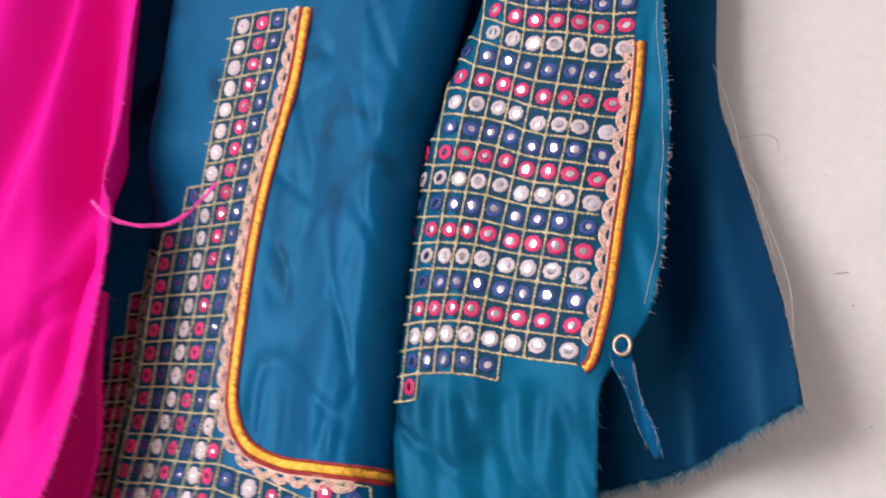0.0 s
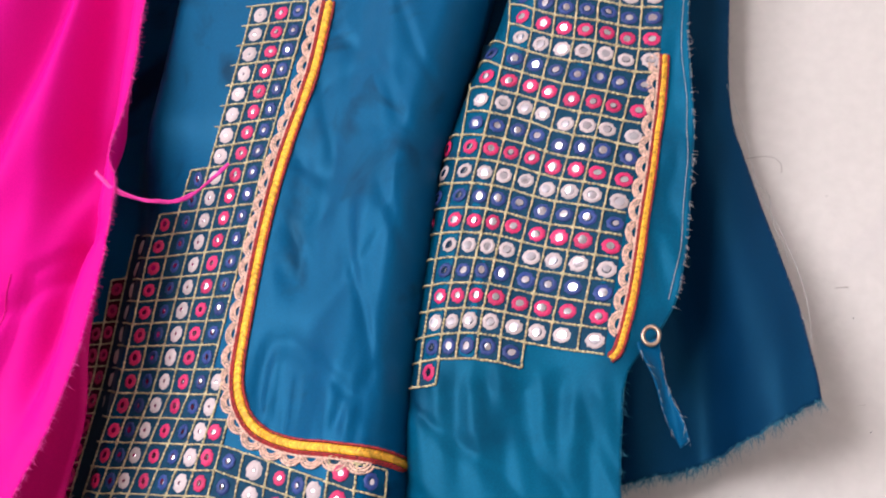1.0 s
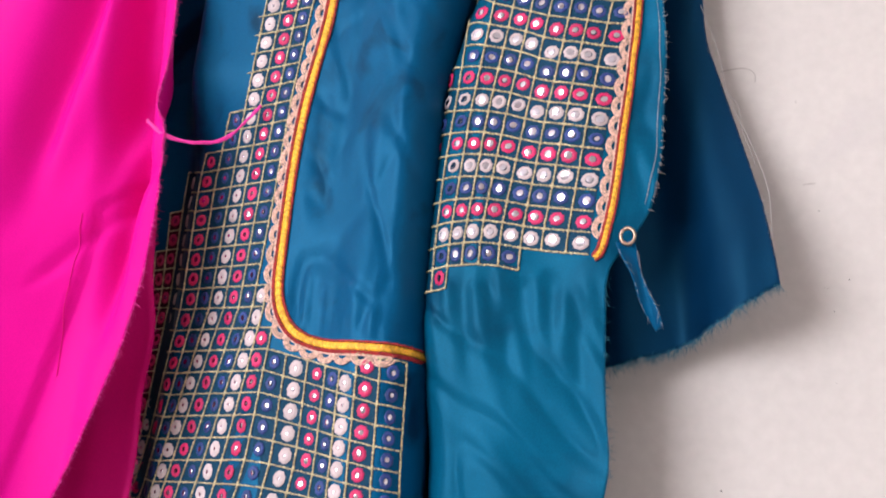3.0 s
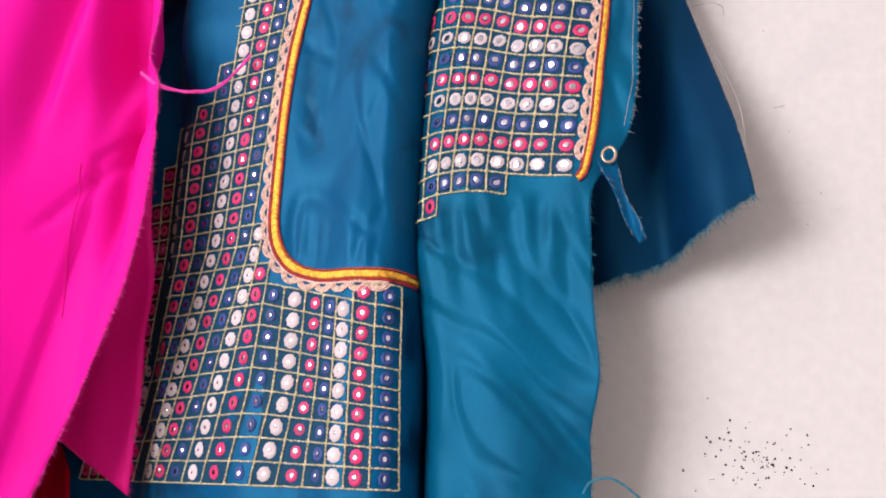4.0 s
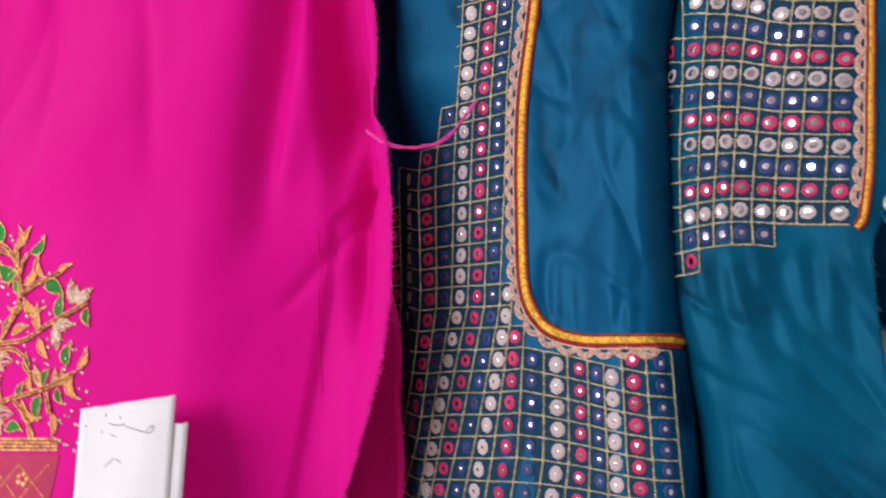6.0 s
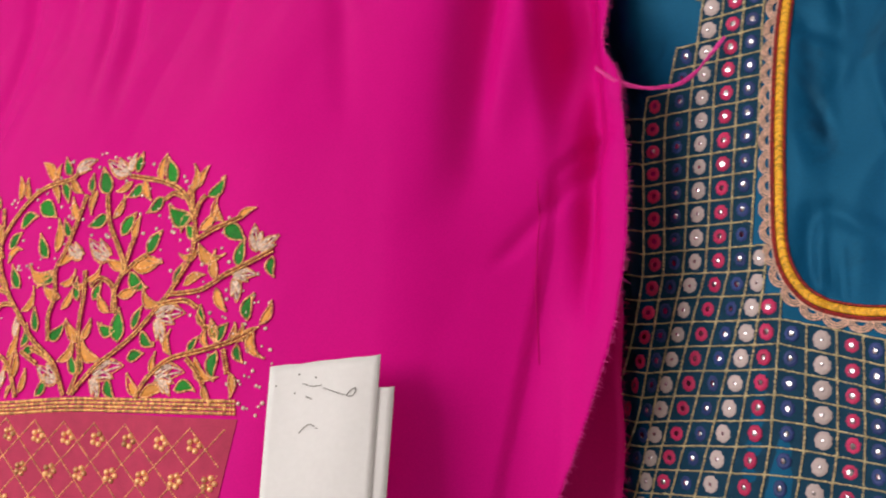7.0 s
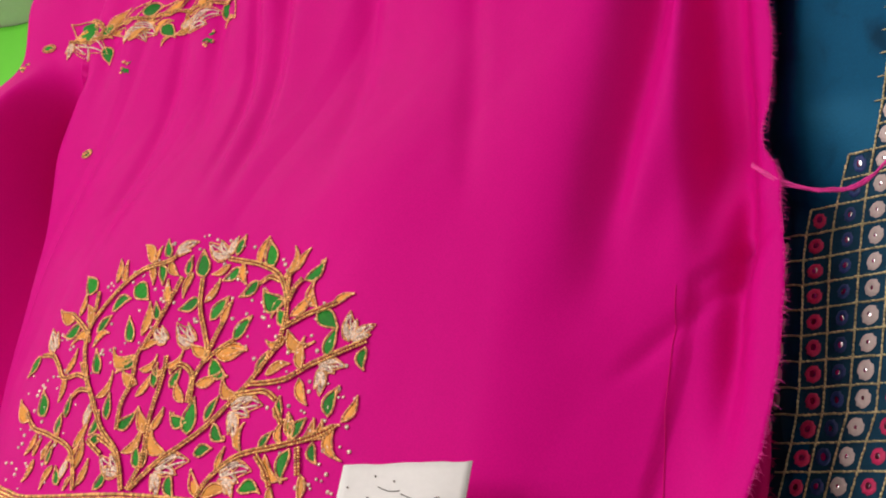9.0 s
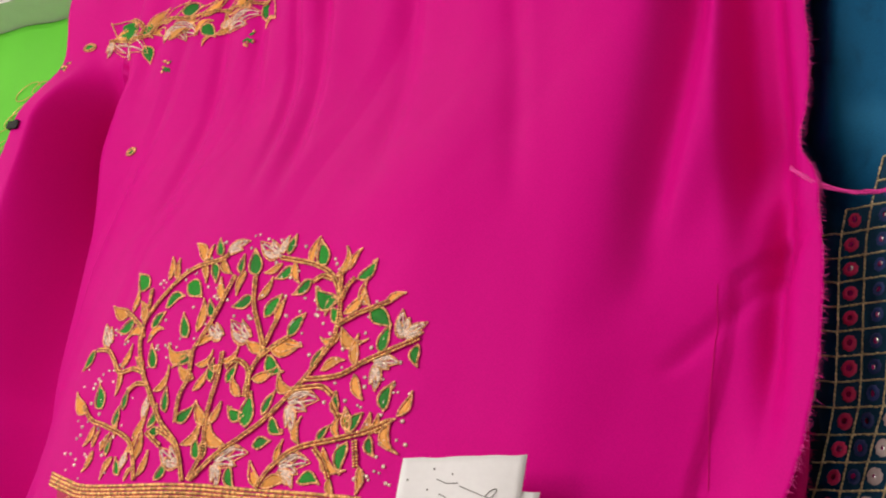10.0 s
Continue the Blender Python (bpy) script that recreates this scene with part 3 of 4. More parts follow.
def neck_border(surface, path, side, parent, width=1.0, rise=0.0062):
    """A couched border: crimson cord, thick gold satin band, maroon cord, and peach scallops on one side."""
    pts = resample([(x, 0, z) for x, z in path], 0.0022)
    flat = lambda some: [(p.x, p.z) for p in some]
    gold, red, dark, peach = Batch(), Batch(), Batch(), Batch()
    fine = resample(pts, 0.00085)
    for i in range(1, len(fine) - 1):
        t = (fine[i + 1] - fine[i - 1]).normalized()
        n = Vector((-t.z, 0, t.x))
        for lane in (-1, 1):
            c = fine[i] + n * (0.0010 * lane * width)
            a, b = c - n * 0.0017 * width - t * 0.0010 * lane, c + n * 0.0017 * width + t * 0.0010 * lane
            gold.stitch(on(surface, a.x, a.z, 0.0012 + 0.0004 * lane), on(surface, b.x, b.z, 0.0012 - 0.0004 * lane), 0.0007, 1.2)
    chain(red, surface, flat(offset_path(pts, -side * 0.0034 * width)), 0.0009, 0.0016, 0.0010, 0.0005)
    chain(dark, surface, flat(offset_path(pts, side * 0.0034 * width)), 0.0008, 0.0015, 0.0009, 0.0006)
    chain(dark, surface, flat(offset_path(pts, side * 0.0047 * width)), 0.0007, 0.0015, 0.0008, 0.0005)
    base = resample(offset_path(pts, side * 0.0056 * width), 0.0142)
    for a, b in zip(base, base[1:]):
        t = (b - a).normalized()
        n = Vector((-t.z, 0, t.x)) * side
        c, half = (a + b) / 2, (b - a).length / 2
        for k, r in ((1.04, 0.0009), (0.80, 0.0008), (0.58, 0.0007)):
            arc = [c + t * half * k * math.cos(q) * -1 + n * (rise * k * math.sin(q)) for q in np.linspace(0, math.pi, 9)]
            chain(peach, surface, flat(arc), r, 0.0011, 0.0008, 0.0004)
    chain(peach, surface, flat(base), 0.0007, 0.0013, 0.0008, 0.0005)
    gold.done("gold_band", GOLD, parent, "thick gold satin-stitch band")
    red.done("crimson_cord", MAROON, parent, "thin crimson cord")
    dark.done("maroon_cord", MAROON, parent, "maroon couched cord")
    peach.done("scallop_edge", PEACH, parent, "peach thread scallops")


# ---- neck piece: grid of mirrors ----
LEVELS = [1.420, 1.484, 1.585, 1.674, 1.746, 1.845]
COLUMNS = [
    [-7, -0.476, -1, -0.433, 0, -0.426, 1, -0.418, 2, -0.411, 3, -0.403, 4, -0.391, 5, -0.377, 6, -0.361, 7, -0.342, 8, -0.324, 9, -0.303, 10, -0.285, 11, -0.273, 12, -0.257, 13, -0.237, 14, -0.217],
    [-7, -0.465, -3, -0.435, -2, -0.428, -1, -0.421, 0, -0.415, 1, -0.407, 2, -0.400, 3, -0.388, 4, -0.376, 5, -0.365, 6, -0.349, 7, -0.332, 8, -0.312, 9, -0.296, 10, -0.284, 11, -0.274, 12, -0.259, 13, -0.240, 14, -0.222],
    [-7, -0.461, -4, -0.437, -3, -0.429, -2, -0.422, -1, -0.414, 0, -0.401, 1, -0.390, 2, -0.379, 3, -0.367, 4, -0.356, 5, -0.346, 6, -0.339, 7, -0.327, 8, -0.312, 9, -0.296, 10, -0.285, 11, -0.276, 12, -0.262, 13, -0.244, 14, -0.226],
    [-7, -0.480, -3, -0.436, -2, -0.425, -1, -0.414, 0, -0.403, 1, -0.388, 2, -0.376, 3, -0.364, 4, -0.352, 5, -0.340],
    [-7, -0.481, 1, -0.385, 2, -0.374, 3, -0.360, 4, -0.349, 5, -0.337],
    [-7, -0.49, 2, -0.367, 3, -0.352, 4, -0.340, 5, -0.328],
]


def neck_spot(c, r):
    z = 1.848 - 0.0151 * r
    for _ in range(2):
        x = float(np.interp(z, LEVELS, [np.interp(c, row[0::2], row[1::2]) for row in COLUMNS]))
        slope = float(np.interp(1.848 - 0.0151 * r, LEVELS, [0.0, 0.135, 0.115, 0.20, 0.20, 0.12]))
        z = 1.848 - 0.0151 * r + slope * (min(x, -0.336) + 0.375)
        if x > -0.336:
            z += float(np.interp(1.848 - 0.0151 * r, [1.42, 1.49, 1.54], [0.0, -0.15, -0.20])) * (x + 0.336)
    return drop_on(neck_cloth, x, z, 0.0, EYE_EARLY)


NECKLINE = [(-0.3185, 1.859), (-0.3205, 1.805), (-0.330, 1.745), (-0.3335, 1.69), (-0.3345, 1.64), (-0.3335, 1.603), (-0.327, 1.582), (-0.313, 1.568), (-0.290, 1.5615), (-0.262, 1.560), (-0.234, 1.5595), (-0.226, 1.559)]
TOPS = {-7: 1.5, -6: 1.53, -5: 1.57, -4: 1.610, -3: 1.650, -2: 1.680, -1: 1.696, 0: 1.714, 1: 1.742, 2: 1.9, 3: 1.9, 4: 1.9, 5: 1.612, 6: 1.572}
neck_path = resample([(x, 0, z) for x, z in NECKLINE], 0.002)


def neck_cells():
    cells = []
    for c in range(-5, 14):
        for r in range(0, 29):
            x, z = neck_spot(c, r)
            if z > TOPS.get(c, 1.552) or x > A_RIGHT(z) - 0.004:
                continue
            near = min((Vector((x, 0, z)) - p).length for p in neck_path)
            if near < (0.0115 if c < 5 else 0.0125):
                continue
            cells.append((c, r, x, z))
    return cells


def neck_grid():
    cells = neck_cells()
    edges, stitches, ground, red_shade = set(), Batch(), Batch(), Batch()
    for c, r, x, z in cells:
        (ground if c > -2 else red_shade).add([on(neck_cloth, *neck_spot(c + i, r + j), 0.0003) for i, j in ((-0.5, -0.5), (-0.5, 0.5), (0.5, 0.5), (0.5, -0.5))], [(0, 1, 2, 3)])
        # outer columns: rose thread stands in for red light bounced off the silk
        kind = "WPB"[(c - 2) % 3] if c > -2 else "P"
        e = neck_spot(c + 0.5, r)
        w = neck_spot(c - 0.5, r)
        sx = min(1.0, abs(e[0] - w[0]) / 0.0118) * random.uniform(0.92, 1.04)
        sx *= {"W": 0.98, "P": 0.98, "B": 0.9}[kind]
        mirror_cell(neck_cloth, x, z, kind, neck, max(sx, 0.5), random.uniform(0.95, 1.1), random.uniform(-8, 8), FULL_RINGS)
        for a, b in (((c - 0.5, r - 0.5), (c + 0.5, r - 0.5)), ((c - 0.5, r + 0.5), (c + 0.5, r + 0.5)), ((c - 0.5, r - 0.5), (c - 0.5, r + 0.5)), ((c + 0.5, r - 0.5), (c + 0.5, r + 0.5))):
            edges.add((a, b))
    for a, b in sorted(edges):
        stitched_line(stitches, neck_cloth, neck_spot(*a), neck_spot(*b), 0.0008, 0.0028)
    # loose thread ends at the outer side of the strap
    for r in range(0, 7):
        a, b = neck_spot(1.5, r - 0.5), neck_spot(1.15, r - 0.5)
        stitched_line(stitches, neck_cloth, a, b, 0.0005, 0.004)
    stitches.done("grid_stitching", ZARI, neck, "pale gold running-stitch grid")
    ground.done("net_ground", GROUND, neck, "dark navy net under the mirrors")
    red_shade.done("wine_ground", RED_SHADE, neck, "dark net along the outer side, coloured with red bounced light and shade")


neck_grid()
neck_border(neck_cloth, NECKLINE, -1, neck)

# ---- sleeve piece: band of mirrors ----
BAND_COLS = [[1.641, -0.230, -0.221, -0.212, -0.203, -0.193, -0.181, -0.167, -0.153, -0.139, -0.121],
             [1.684, -0.230, -0.221, -0.210, -0.199, -0.188, -0.176, -0.161, -0.148, -0.134, -0.118],
             [1.728, -0.227, -0.217, -0.207, -0.195, -0.183, -0.169, -0.156, -0.143, -0.130, -0.114],
             [1.775, -0.225, -0.215, -0.202, -0.188, -0.174, -0.163, -0.149, -0.136, -0.124, -0.108],
             [1.818, -0.220, -0.209, -0.196, -0.182, -0.169, -0.156, -0.143, -0.129, -0.116, -0.101]]
BAND_DIP = [[1.641, -0.008, -0.005, -0.002, -0.001, 0.0, 0.0, -0.002, -0.004, -0.005, -0.007],
            [1.775, 0.006, 0.009, 0.009, 0.007, 0.004, 0.0, -0.007, -0.008, -0.010, -0.014],
            [1.818, 0.018, 0.017, 0.014, 0.009, 0.004, 0.0, -0.001, -0.003, -0.007, -0.007]]


def band_spot(c, r):
    z = 1.818 - 0.01475 * r
    k = np.arange(10)

    def row(rows):
        per = [np.interp(c, k, q[1:]) + (0.013 * (c - 9) if c > 9 and rows is BAND_COLS else 0) - (0.009 * -c if c < 0 and rows is BAND_COLS else 0) for q in rows]
        return float(np.interp(z, [q[0] for q in rows], per))
    x, z = row(BAND_COLS), z + row(BAND_DIP)
    return drop_on(band_cloth, x, z, -0.01, Vector((0.03, -0.585, 1.536)))


def band_grid():
    edges, stitches, ground = set(), Batch(), Batch()
    for r in range(-5, 16):
        last = 9 if r < 13 else (6 if r == 13 else (2 if r == 14 else 1))
        for c in range(0, last + 1):
            x, z = band_spot(c, r)
            if x < B_LEFT(z) + 0.0015:
                continue
            kind = "WBP"[r % 3]
            ground.add([on(band_cloth, *band_spot(c + i, r + j), 0.0003) for i, j in ((-0.5, -0.5), (-0.5, 0.5), (0.45, 0.5), (0.45, -0.5))], [(0, 1, 2, 3)])
            e, w = band_spot(c + 0.4, r), band_spot(c - 0.4, r)
            sx = min(1.12, abs(e[0] - w[0]) / 0.0102)
            mirror_cell(band_cloth, x, z, kind, sleeve, max(sx, 0.55) * random.uniform(0.95, 1.05), random.uniform(0.92, 1.06), random.uniform(-12, 12))
            right = 0.5 if c < 9 else 0.42
            for a, b in (((c - 0.5, r - 0.5), (c + right, r - 0.5)), ((c - 0.5, r + 0.5), (c + right, r + 0.5)), ((c - 0.5, r - 0.5), (c - 0.5, r + 0.5)), ((c + right, r - 0.5), (c + right, r + 0.5))):
                if c < 9 or a[0] != b[0] or a[0] < c:
                    edges.add((a, b))
    for a, b in sorted(edges):
        p, q = band_spot(*a), band_spot(*b)
        stitched_line(stitches, band_cloth, p, q, 0.00085, 0.0025)
    stitches.done("grid_stitching", ZARI, sleeve, "pale gold running-stitch grid")
    ground.done("net_ground", GROUND, sleeve, "dark navy net under the mirrors")


band_grid()
BAND_EDGE = [drop_on(band_cloth, x, z, -0.01, Vector((0.03, -0.585, 1.536))) for x, z in ((-0.0925, 1.815), (-0.0925, 1.789), (-0.0945, 1.75), (-0.098, 1.71), (-0.1015, 1.666), (-0.1055, 1.640), (-0.1085, 1.628), (-0.114, 1.623))]
neck_border(band_cloth, BAND_EDGE, -1, sleeve, 0.62, 0.0055)


# ---- magenta cloth: embroidered tree ----
def pink_spot(x, z):
    return drop_on(pink_cloth, x, z, -0.022, EYE_LATE)


def leaf_width(t):
    """Half width along a leaf: full near its foot, drawn out to a point."""
    return math.sin(math.pi * t ** 0.72) ** 1.05 if 0 < t < 1 else 0.0


def leaf_mesh(name, mat, bend, width, n=18):
    """A padded satin-stitch leaf, one unit long from its stalk, pointed, with slanting ridges of thread and a sunken vein."""
    verts, faces = [], []
    for i in range(n + 1):
        t = i / n
        w = width * leaf_width(t)
        ridge = 1.25 if i % 2 else 0.65
        for k, h in ((-1, 0.0), (-0.55, 0.065), (0, 0.03), (0.55, 0.065), (1, 0.0)):
            tt = t + 0.05 * (1 - abs(k)) - 0.025
            verts.append((tt, -h * ridge * w / width * 0.9, 1.6 * bend * t * (1 - t) + k * w))
    for i in range(n):
        for k in range(4):
            a = i * 5 + k
            faces.append((a, a + 5, a + 6, a + 1))
    data = bpy.data.meshes.new(name)
    data.from_pydata(verts, [], faces)
    data.materials.append(mat)
    for p in data.polygons:
        p.use_smooth = True
    return data


OUTLINES = {"green": (0.14, 0.23), "slim": (0.18, 0.18), "green_hook": (0.42, 0.20), "gold": (0.26, 0.145), "hook": (0.68, 0.135), "silver": (0.12, 0.20)}
LEAVES = {kind: leaf_mesh(kind + "_leaf", LEAF_GREEN if "green" in kind or kind == "slim" else LEAF_GOLD, *OUTLINES[kind]) for kind in OUTLINES if kind != "silver"}
gold_beads, silver_beads, sequins = Batch(), Batch(), Batch()
CENTRES = []
stem_beads, core_beads = Batch(), Batch()


def bead_row(batch, pts, r, step, lift=0.0008):
    for p in resample([(x, 0, z) for x, z in pts], step):
        batch.bead(on(pink_cloth, p.x, p.z, lift), r * random.uniform(0.85, 1.1))


def leaf(x, z, angle, length, kind, outline=True, flip=0):
    """One leaf with its stalk end at the spot, and its beaded outline."""
    a = radians(angle)
    bend, width = OUTLINES[kind]
    flip = flip or random.choice((-1, 1))

    def local(t, k):
        w = width * leaf_width(t)
        lx, lz = t * length, (1.6 * bend * t * (1 - t) + k * w) * length * flip
        return x + lx * math.cos(a) - lz * math.sin(a), z + lx * math.sin(a) + lz * math.cos(a)
    CENTRES.append(Vector((x + 0.5 * length * math.cos(a), 0, z + 0.5 * length * math.sin(a))))
    if kind == "silver":
        for lobe, reach in ((-16, 0.7), (0, 1.0), (14, 0.75)):
            la, ll = radians(angle + lobe), length * reach

            def petal(t, k):
                w = 0.19 * math.sin(math.pi * t ** 0.8) if 0 < t < 1 else 0
                lx, lz = t * ll, (0.10 * math.sin(math.pi * t) + k * w) * ll
                return x + lx * math.cos(la) - lz * math.sin(la), z + lx * math.sin(la) + lz * math.cos(la)
            for k in (-0.45, 0.45):
                bead_row(silver_beads, [petal(t, k) for t in np.linspace(0.18, 0.88, 6)], 0.00095, 0.0017, 0.0010)
            for k in (-1.1, 1.1):
                bead_row(gold_beads, [petal(t, k) for t in np.linspace(0.1, 1, 7)], 0.00068, 0.0013, 0.0010)
        outline = False
    else:
        m = lay(pink_cloth, x, z, -angle, 0.0004)
        placed("leaf", LEAVES[kind], None, tree, m @ Matrix.Diagonal((length, length, length * flip, 1)))
    if outline:
        for k in (-1.15, 1.15):
            bead_row(gold_beads, [local(t, k) for t in np.linspace(0, 1.04, 9)], 0.00085, 0.0014, 0.0012)


def curl(x, z, angle, size):
    a0 = radians(angle)
    bead_row(gold_beads, [(x + size * (1 - 0.09 * i) * 0.12 * i * math.cos(a0 + 0.42 * i), z + size * (1 - 0.09 * i) * 0.12 * i * math.sin(a0 + 0.42 * i)) for i in range(9)], 0.0008, 0.0012)


tree = pink
STEMS = []


# each leaf: kind, foot x and z, tip x and z, in millimetres on the flat plan
UPPER_LEFT_LIMB = [("G", -967, 1658, -981, 1669), ("G", -922, 1659, -905, 1649), ("H", -941, 1640, -925, 1649), ("G", -952, 1623, -941, 1635), ("G", -974, 1628, -989, 1620), ("S", -909, 1615, -918, 1633),
    ("S", -899, 1676, -892, 1661), ("G", -849, 1647, -866, 1640), ("S", -867, 1667, -867, 1681), ("S", -891, 1683, -897, 1696), ("S", -886, 1632, -893, 1645), ("a", -979, 1637, -978, 1654),
    ("A", -982, 1635, -1002, 1641), ("a", -945, 1664, -947, 1682), ("A", -935, 1664, -938, 1680), ("a", -909, 1679, -921, 1693), ("A", -906, 1679, -903, 1691), ("A", -910, 1675, -903, 1662),
    ("a", -890, 1679, -878, 1668), ("a", -862, 1668, -866, 1651), ("A", -878, 1646, -886, 1662), ("a", -900, 1620, -900, 1644)]
UPPER_LEFT_SPRAYS = [("k", -958, 1615, -977, 1613), ("K", -952, 1611, -939, 1621), ("V", -886, 1684, -866, 1693), ("V", -870, 1615, -888, 1626), ("V", -995, 1608, -1007, 1625), ("V", -841, 1613, -864, 1628),
    ("a", -962, 1627, -971, 1644), ("K", -901, 1604, -925, 1608), ("A", -895, 1609, -881, 1614)]
UPPER_RIGHT_LIMB = [("G", -849, 1665, -856, 1685), ("G", -821, 1681, -817, 1695), ("G", -814, 1670, -828, 1662), ("G", -793, 1659, -807, 1649), ("G", -782, 1671, -790, 1689), ("h", -750, 1659, -737, 1672),
    ("H", -764, 1642, -785, 1652), ("h", -766, 1645, -773, 1633), ("G", -832, 1631, -820, 1647), ("G", -805, 1616, -793, 1632), ("G", -758, 1627, -768, 1637), ("G", -733, 1634, -715, 1624),
    ("S", -718, 1604, -714, 1623), ("A", -797, 1673, -793, 1692), ("k", -770, 1661, -765, 1682), ("a", -813, 1674, -806, 1659), ("A", -759, 1667, -752, 1681), ("K", -735, 1639, -740, 1658),
    ("a", -756, 1633, -742, 1648), ("A", -721, 1640, -707, 1647)]
UPPER_RIGHT_SPRAYS = [("k", -756, 1622, -734, 1614), ("K", -756, 1618, -772, 1615), ("a", -842, 1645, -833, 1661), ("A", -819, 1627, -815, 1644), ("A", -826, 1673, -840, 1667), ("V", -828, 1681, -851, 1692),
    ("V", -828, 1681, -824, 1695), ("V", -699, 1614, -705, 1634), ("V", -700, 1613, -684, 1625), ("A", -825, 1606, -844, 1612), ("a", -820, 1608, -793, 1609)]
LOWER_LEFT_LIMB = [("G", -1013, 1603, -1021, 1587), ("G", -987, 1555, -996, 1573), ("S", -962, 1555, -961, 1571), ("G", -967, 1541, -967, 1556), ("S", -937, 1590, -946, 1607), ("S", -914, 1555, -918, 1573),
    ("h", -902, 1550, -886, 1561), ("h", -929, 1542, -925, 1559), ("G", -927, 1537, -915, 1539), ("h", -900, 1597, -916, 1591), ("S", -873, 1580, -875, 1596), ("G", -856, 1580, -850, 1593),
    ("G", -828, 1547, -829, 1571), ("H", -832, 1555, -848, 1561), ("S", -869, 1521, -875, 1537), ("S", -864, 1522, -865, 1538), ("h", -909, 1503, -902, 1519), ("h", -836, 1518, -827, 1504),
    ("S", -969, 1518, -967, 1532), ("S", -949, 1504, -956, 1516)]
LOWER_LEFT_LEAVES = [("a", -976, 1589, -970, 1607), ("A", -976, 1585, -975, 1568), ("k", -932, 1571, -922, 1589), ("A", -892, 1582, -909, 1591), ("a", -889, 1573, -880, 1588), ("k", -892, 1593, -879, 1603),
    ("k", -866, 1596, -853, 1606), ("A", -867, 1547, -882, 1563), ("a", -866, 1548, -858, 1564), ("k", -889, 1531, -876, 1550), ("K", -845, 1533, -863, 1552), ("A", -840, 1570, -851, 1584),
    ("a", -943, 1533, -935, 1553), ("a", -936, 1516, -934, 1537), ("a", -928, 1505, -923, 1523), ("A", -1004, 1551, -1020, 1565), ("a", -961, 1517, -968, 1501), ("A", -985, 1520, -991, 1505),
    ("A", -990, 1540, -997, 1525), ("A", -964, 1534, -965, 1546), ("a", -951, 1586, -961, 1597)]
LOWER_LEFT_SPRAYS = [("V", -935, 1549, -937, 1566), ("V", -949, 1508, -944, 1523), ("V", -885, 1517, -909, 1527), ("V", -854, 1519, -822, 1528), ("V", -853, 1519, -844, 1503), ("K", -865, 1595, -878, 1593),
    ("A", -976, 1521, -971, 1534), ("A", -987, 1524, -983, 1536), ("a", -947, 1522, -938, 1534), ("a", -937, 1510, -941, 1501)]
LOWER_RIGHT_LIMB = [("S", -814, 1557, -807, 1573), ("h", -821, 1601, -804, 1590), ("S", -776, 1591, -770, 1606), ("h", -688, 1610, -686, 1596), ("S", -747, 1560, -750, 1575), ("H", -707, 1564, -703, 1582),
    ("G", -735, 1548, -725, 1561), ("A", -733, 1549, -739, 1564), ("G", -734, 1550, -738, 1563), ("S", -759, 1540, -751, 1551), ("h", -805, 1555, -793, 1545), ("G", -817, 1534, -803, 1538),
    ("h", -715, 1546, -709, 1534), ("h", -733, 1541, -734, 1521), ("H", -769, 1512, -752, 1512), ("a", -831, 1583, -812, 1591), ("K", -790, 1576, -805, 1589), ("A", -767, 1591, -750, 1598),
    ("A", -738, 1595, -740, 1615), ("a", -737, 1588, -727, 1572), ("K", -775, 1538, -777, 1555), ("K", -741, 1544, -742, 1559), ("k", -752, 1536, -733, 1523)]
LOWER_RIGHT_SPRAYS = [("A", -804, 1506, -815, 1522), ("A", -801, 1506, -780, 1511), ("a", -743, 1516, -736, 1504), ("A", -719, 1525, -718, 1509), ("A", -792, 1523, -790, 1538), ("a", -695, 1561, -687, 1576),
    ("A", -710, 1549, -698, 1558), ("A", -814, 1605, -792, 1608), ("V", -795, 1565, -766, 1569), ("V", -793, 1564, -784, 1546), ("V", -791, 1519, -763, 1525), ("V", -785, 1518, -774, 1508),
    ("V", -724, 1596, -702, 1597), ("V", -722, 1595, -718, 1578), ("k", -701, 1557, -692, 1538), ("a", -722, 1547, -718, 1561), ("a", -715, 1548, -711, 1560)]
MAIN_STEMS = [
    [(-879, 1505), (-893, 1530), (-917, 1548), (-934, 1568), (-949, 1586), (-960, 1609), (-961, 1626), (-950, 1645), (-934, 1662), (-917, 1673), (-890, 1679), (-883, 1684)],
    [(-873, 1506), (-865, 1527), (-868, 1548), (-868, 1566), (-866, 1583), (-866, 1596), (-867, 1604)],
    [(-900, 1548), (-902, 1567), (-897, 1582), (-898, 1596), (-898, 1606), (-888, 1623), (-878, 1648), (-871, 1666)],
    [(-870, 1506), (-850, 1526), (-829, 1540), (-811, 1553), (-794, 1570), (-781, 1584), (-771, 1598), (-762, 1612), (-760, 1627), (-762, 1644), (-773, 1662), (-791, 1671), (-810, 1675), (-828, 1678)]]
SIDE_STEMS = [
    [(-760, 1624), (-744, 1632), (-730, 1637), (-718, 1641)],
    [(-779, 1584), (-751, 1587), (-729, 1598), (-707, 1607), (-687, 1615)],
    [(-835, 1570), (-834, 1588), (-827, 1605), (-834, 1621), (-845, 1641), (-850, 1664)],
    [(-827, 1603), (-822, 1619), (-818, 1629)],
    [(-827, 1600), (-815, 1609), (-804, 1615)],
    [(-805, 1505), (-796, 1519), (-776, 1534), (-745, 1542), (-718, 1549), (-700, 1557)]]
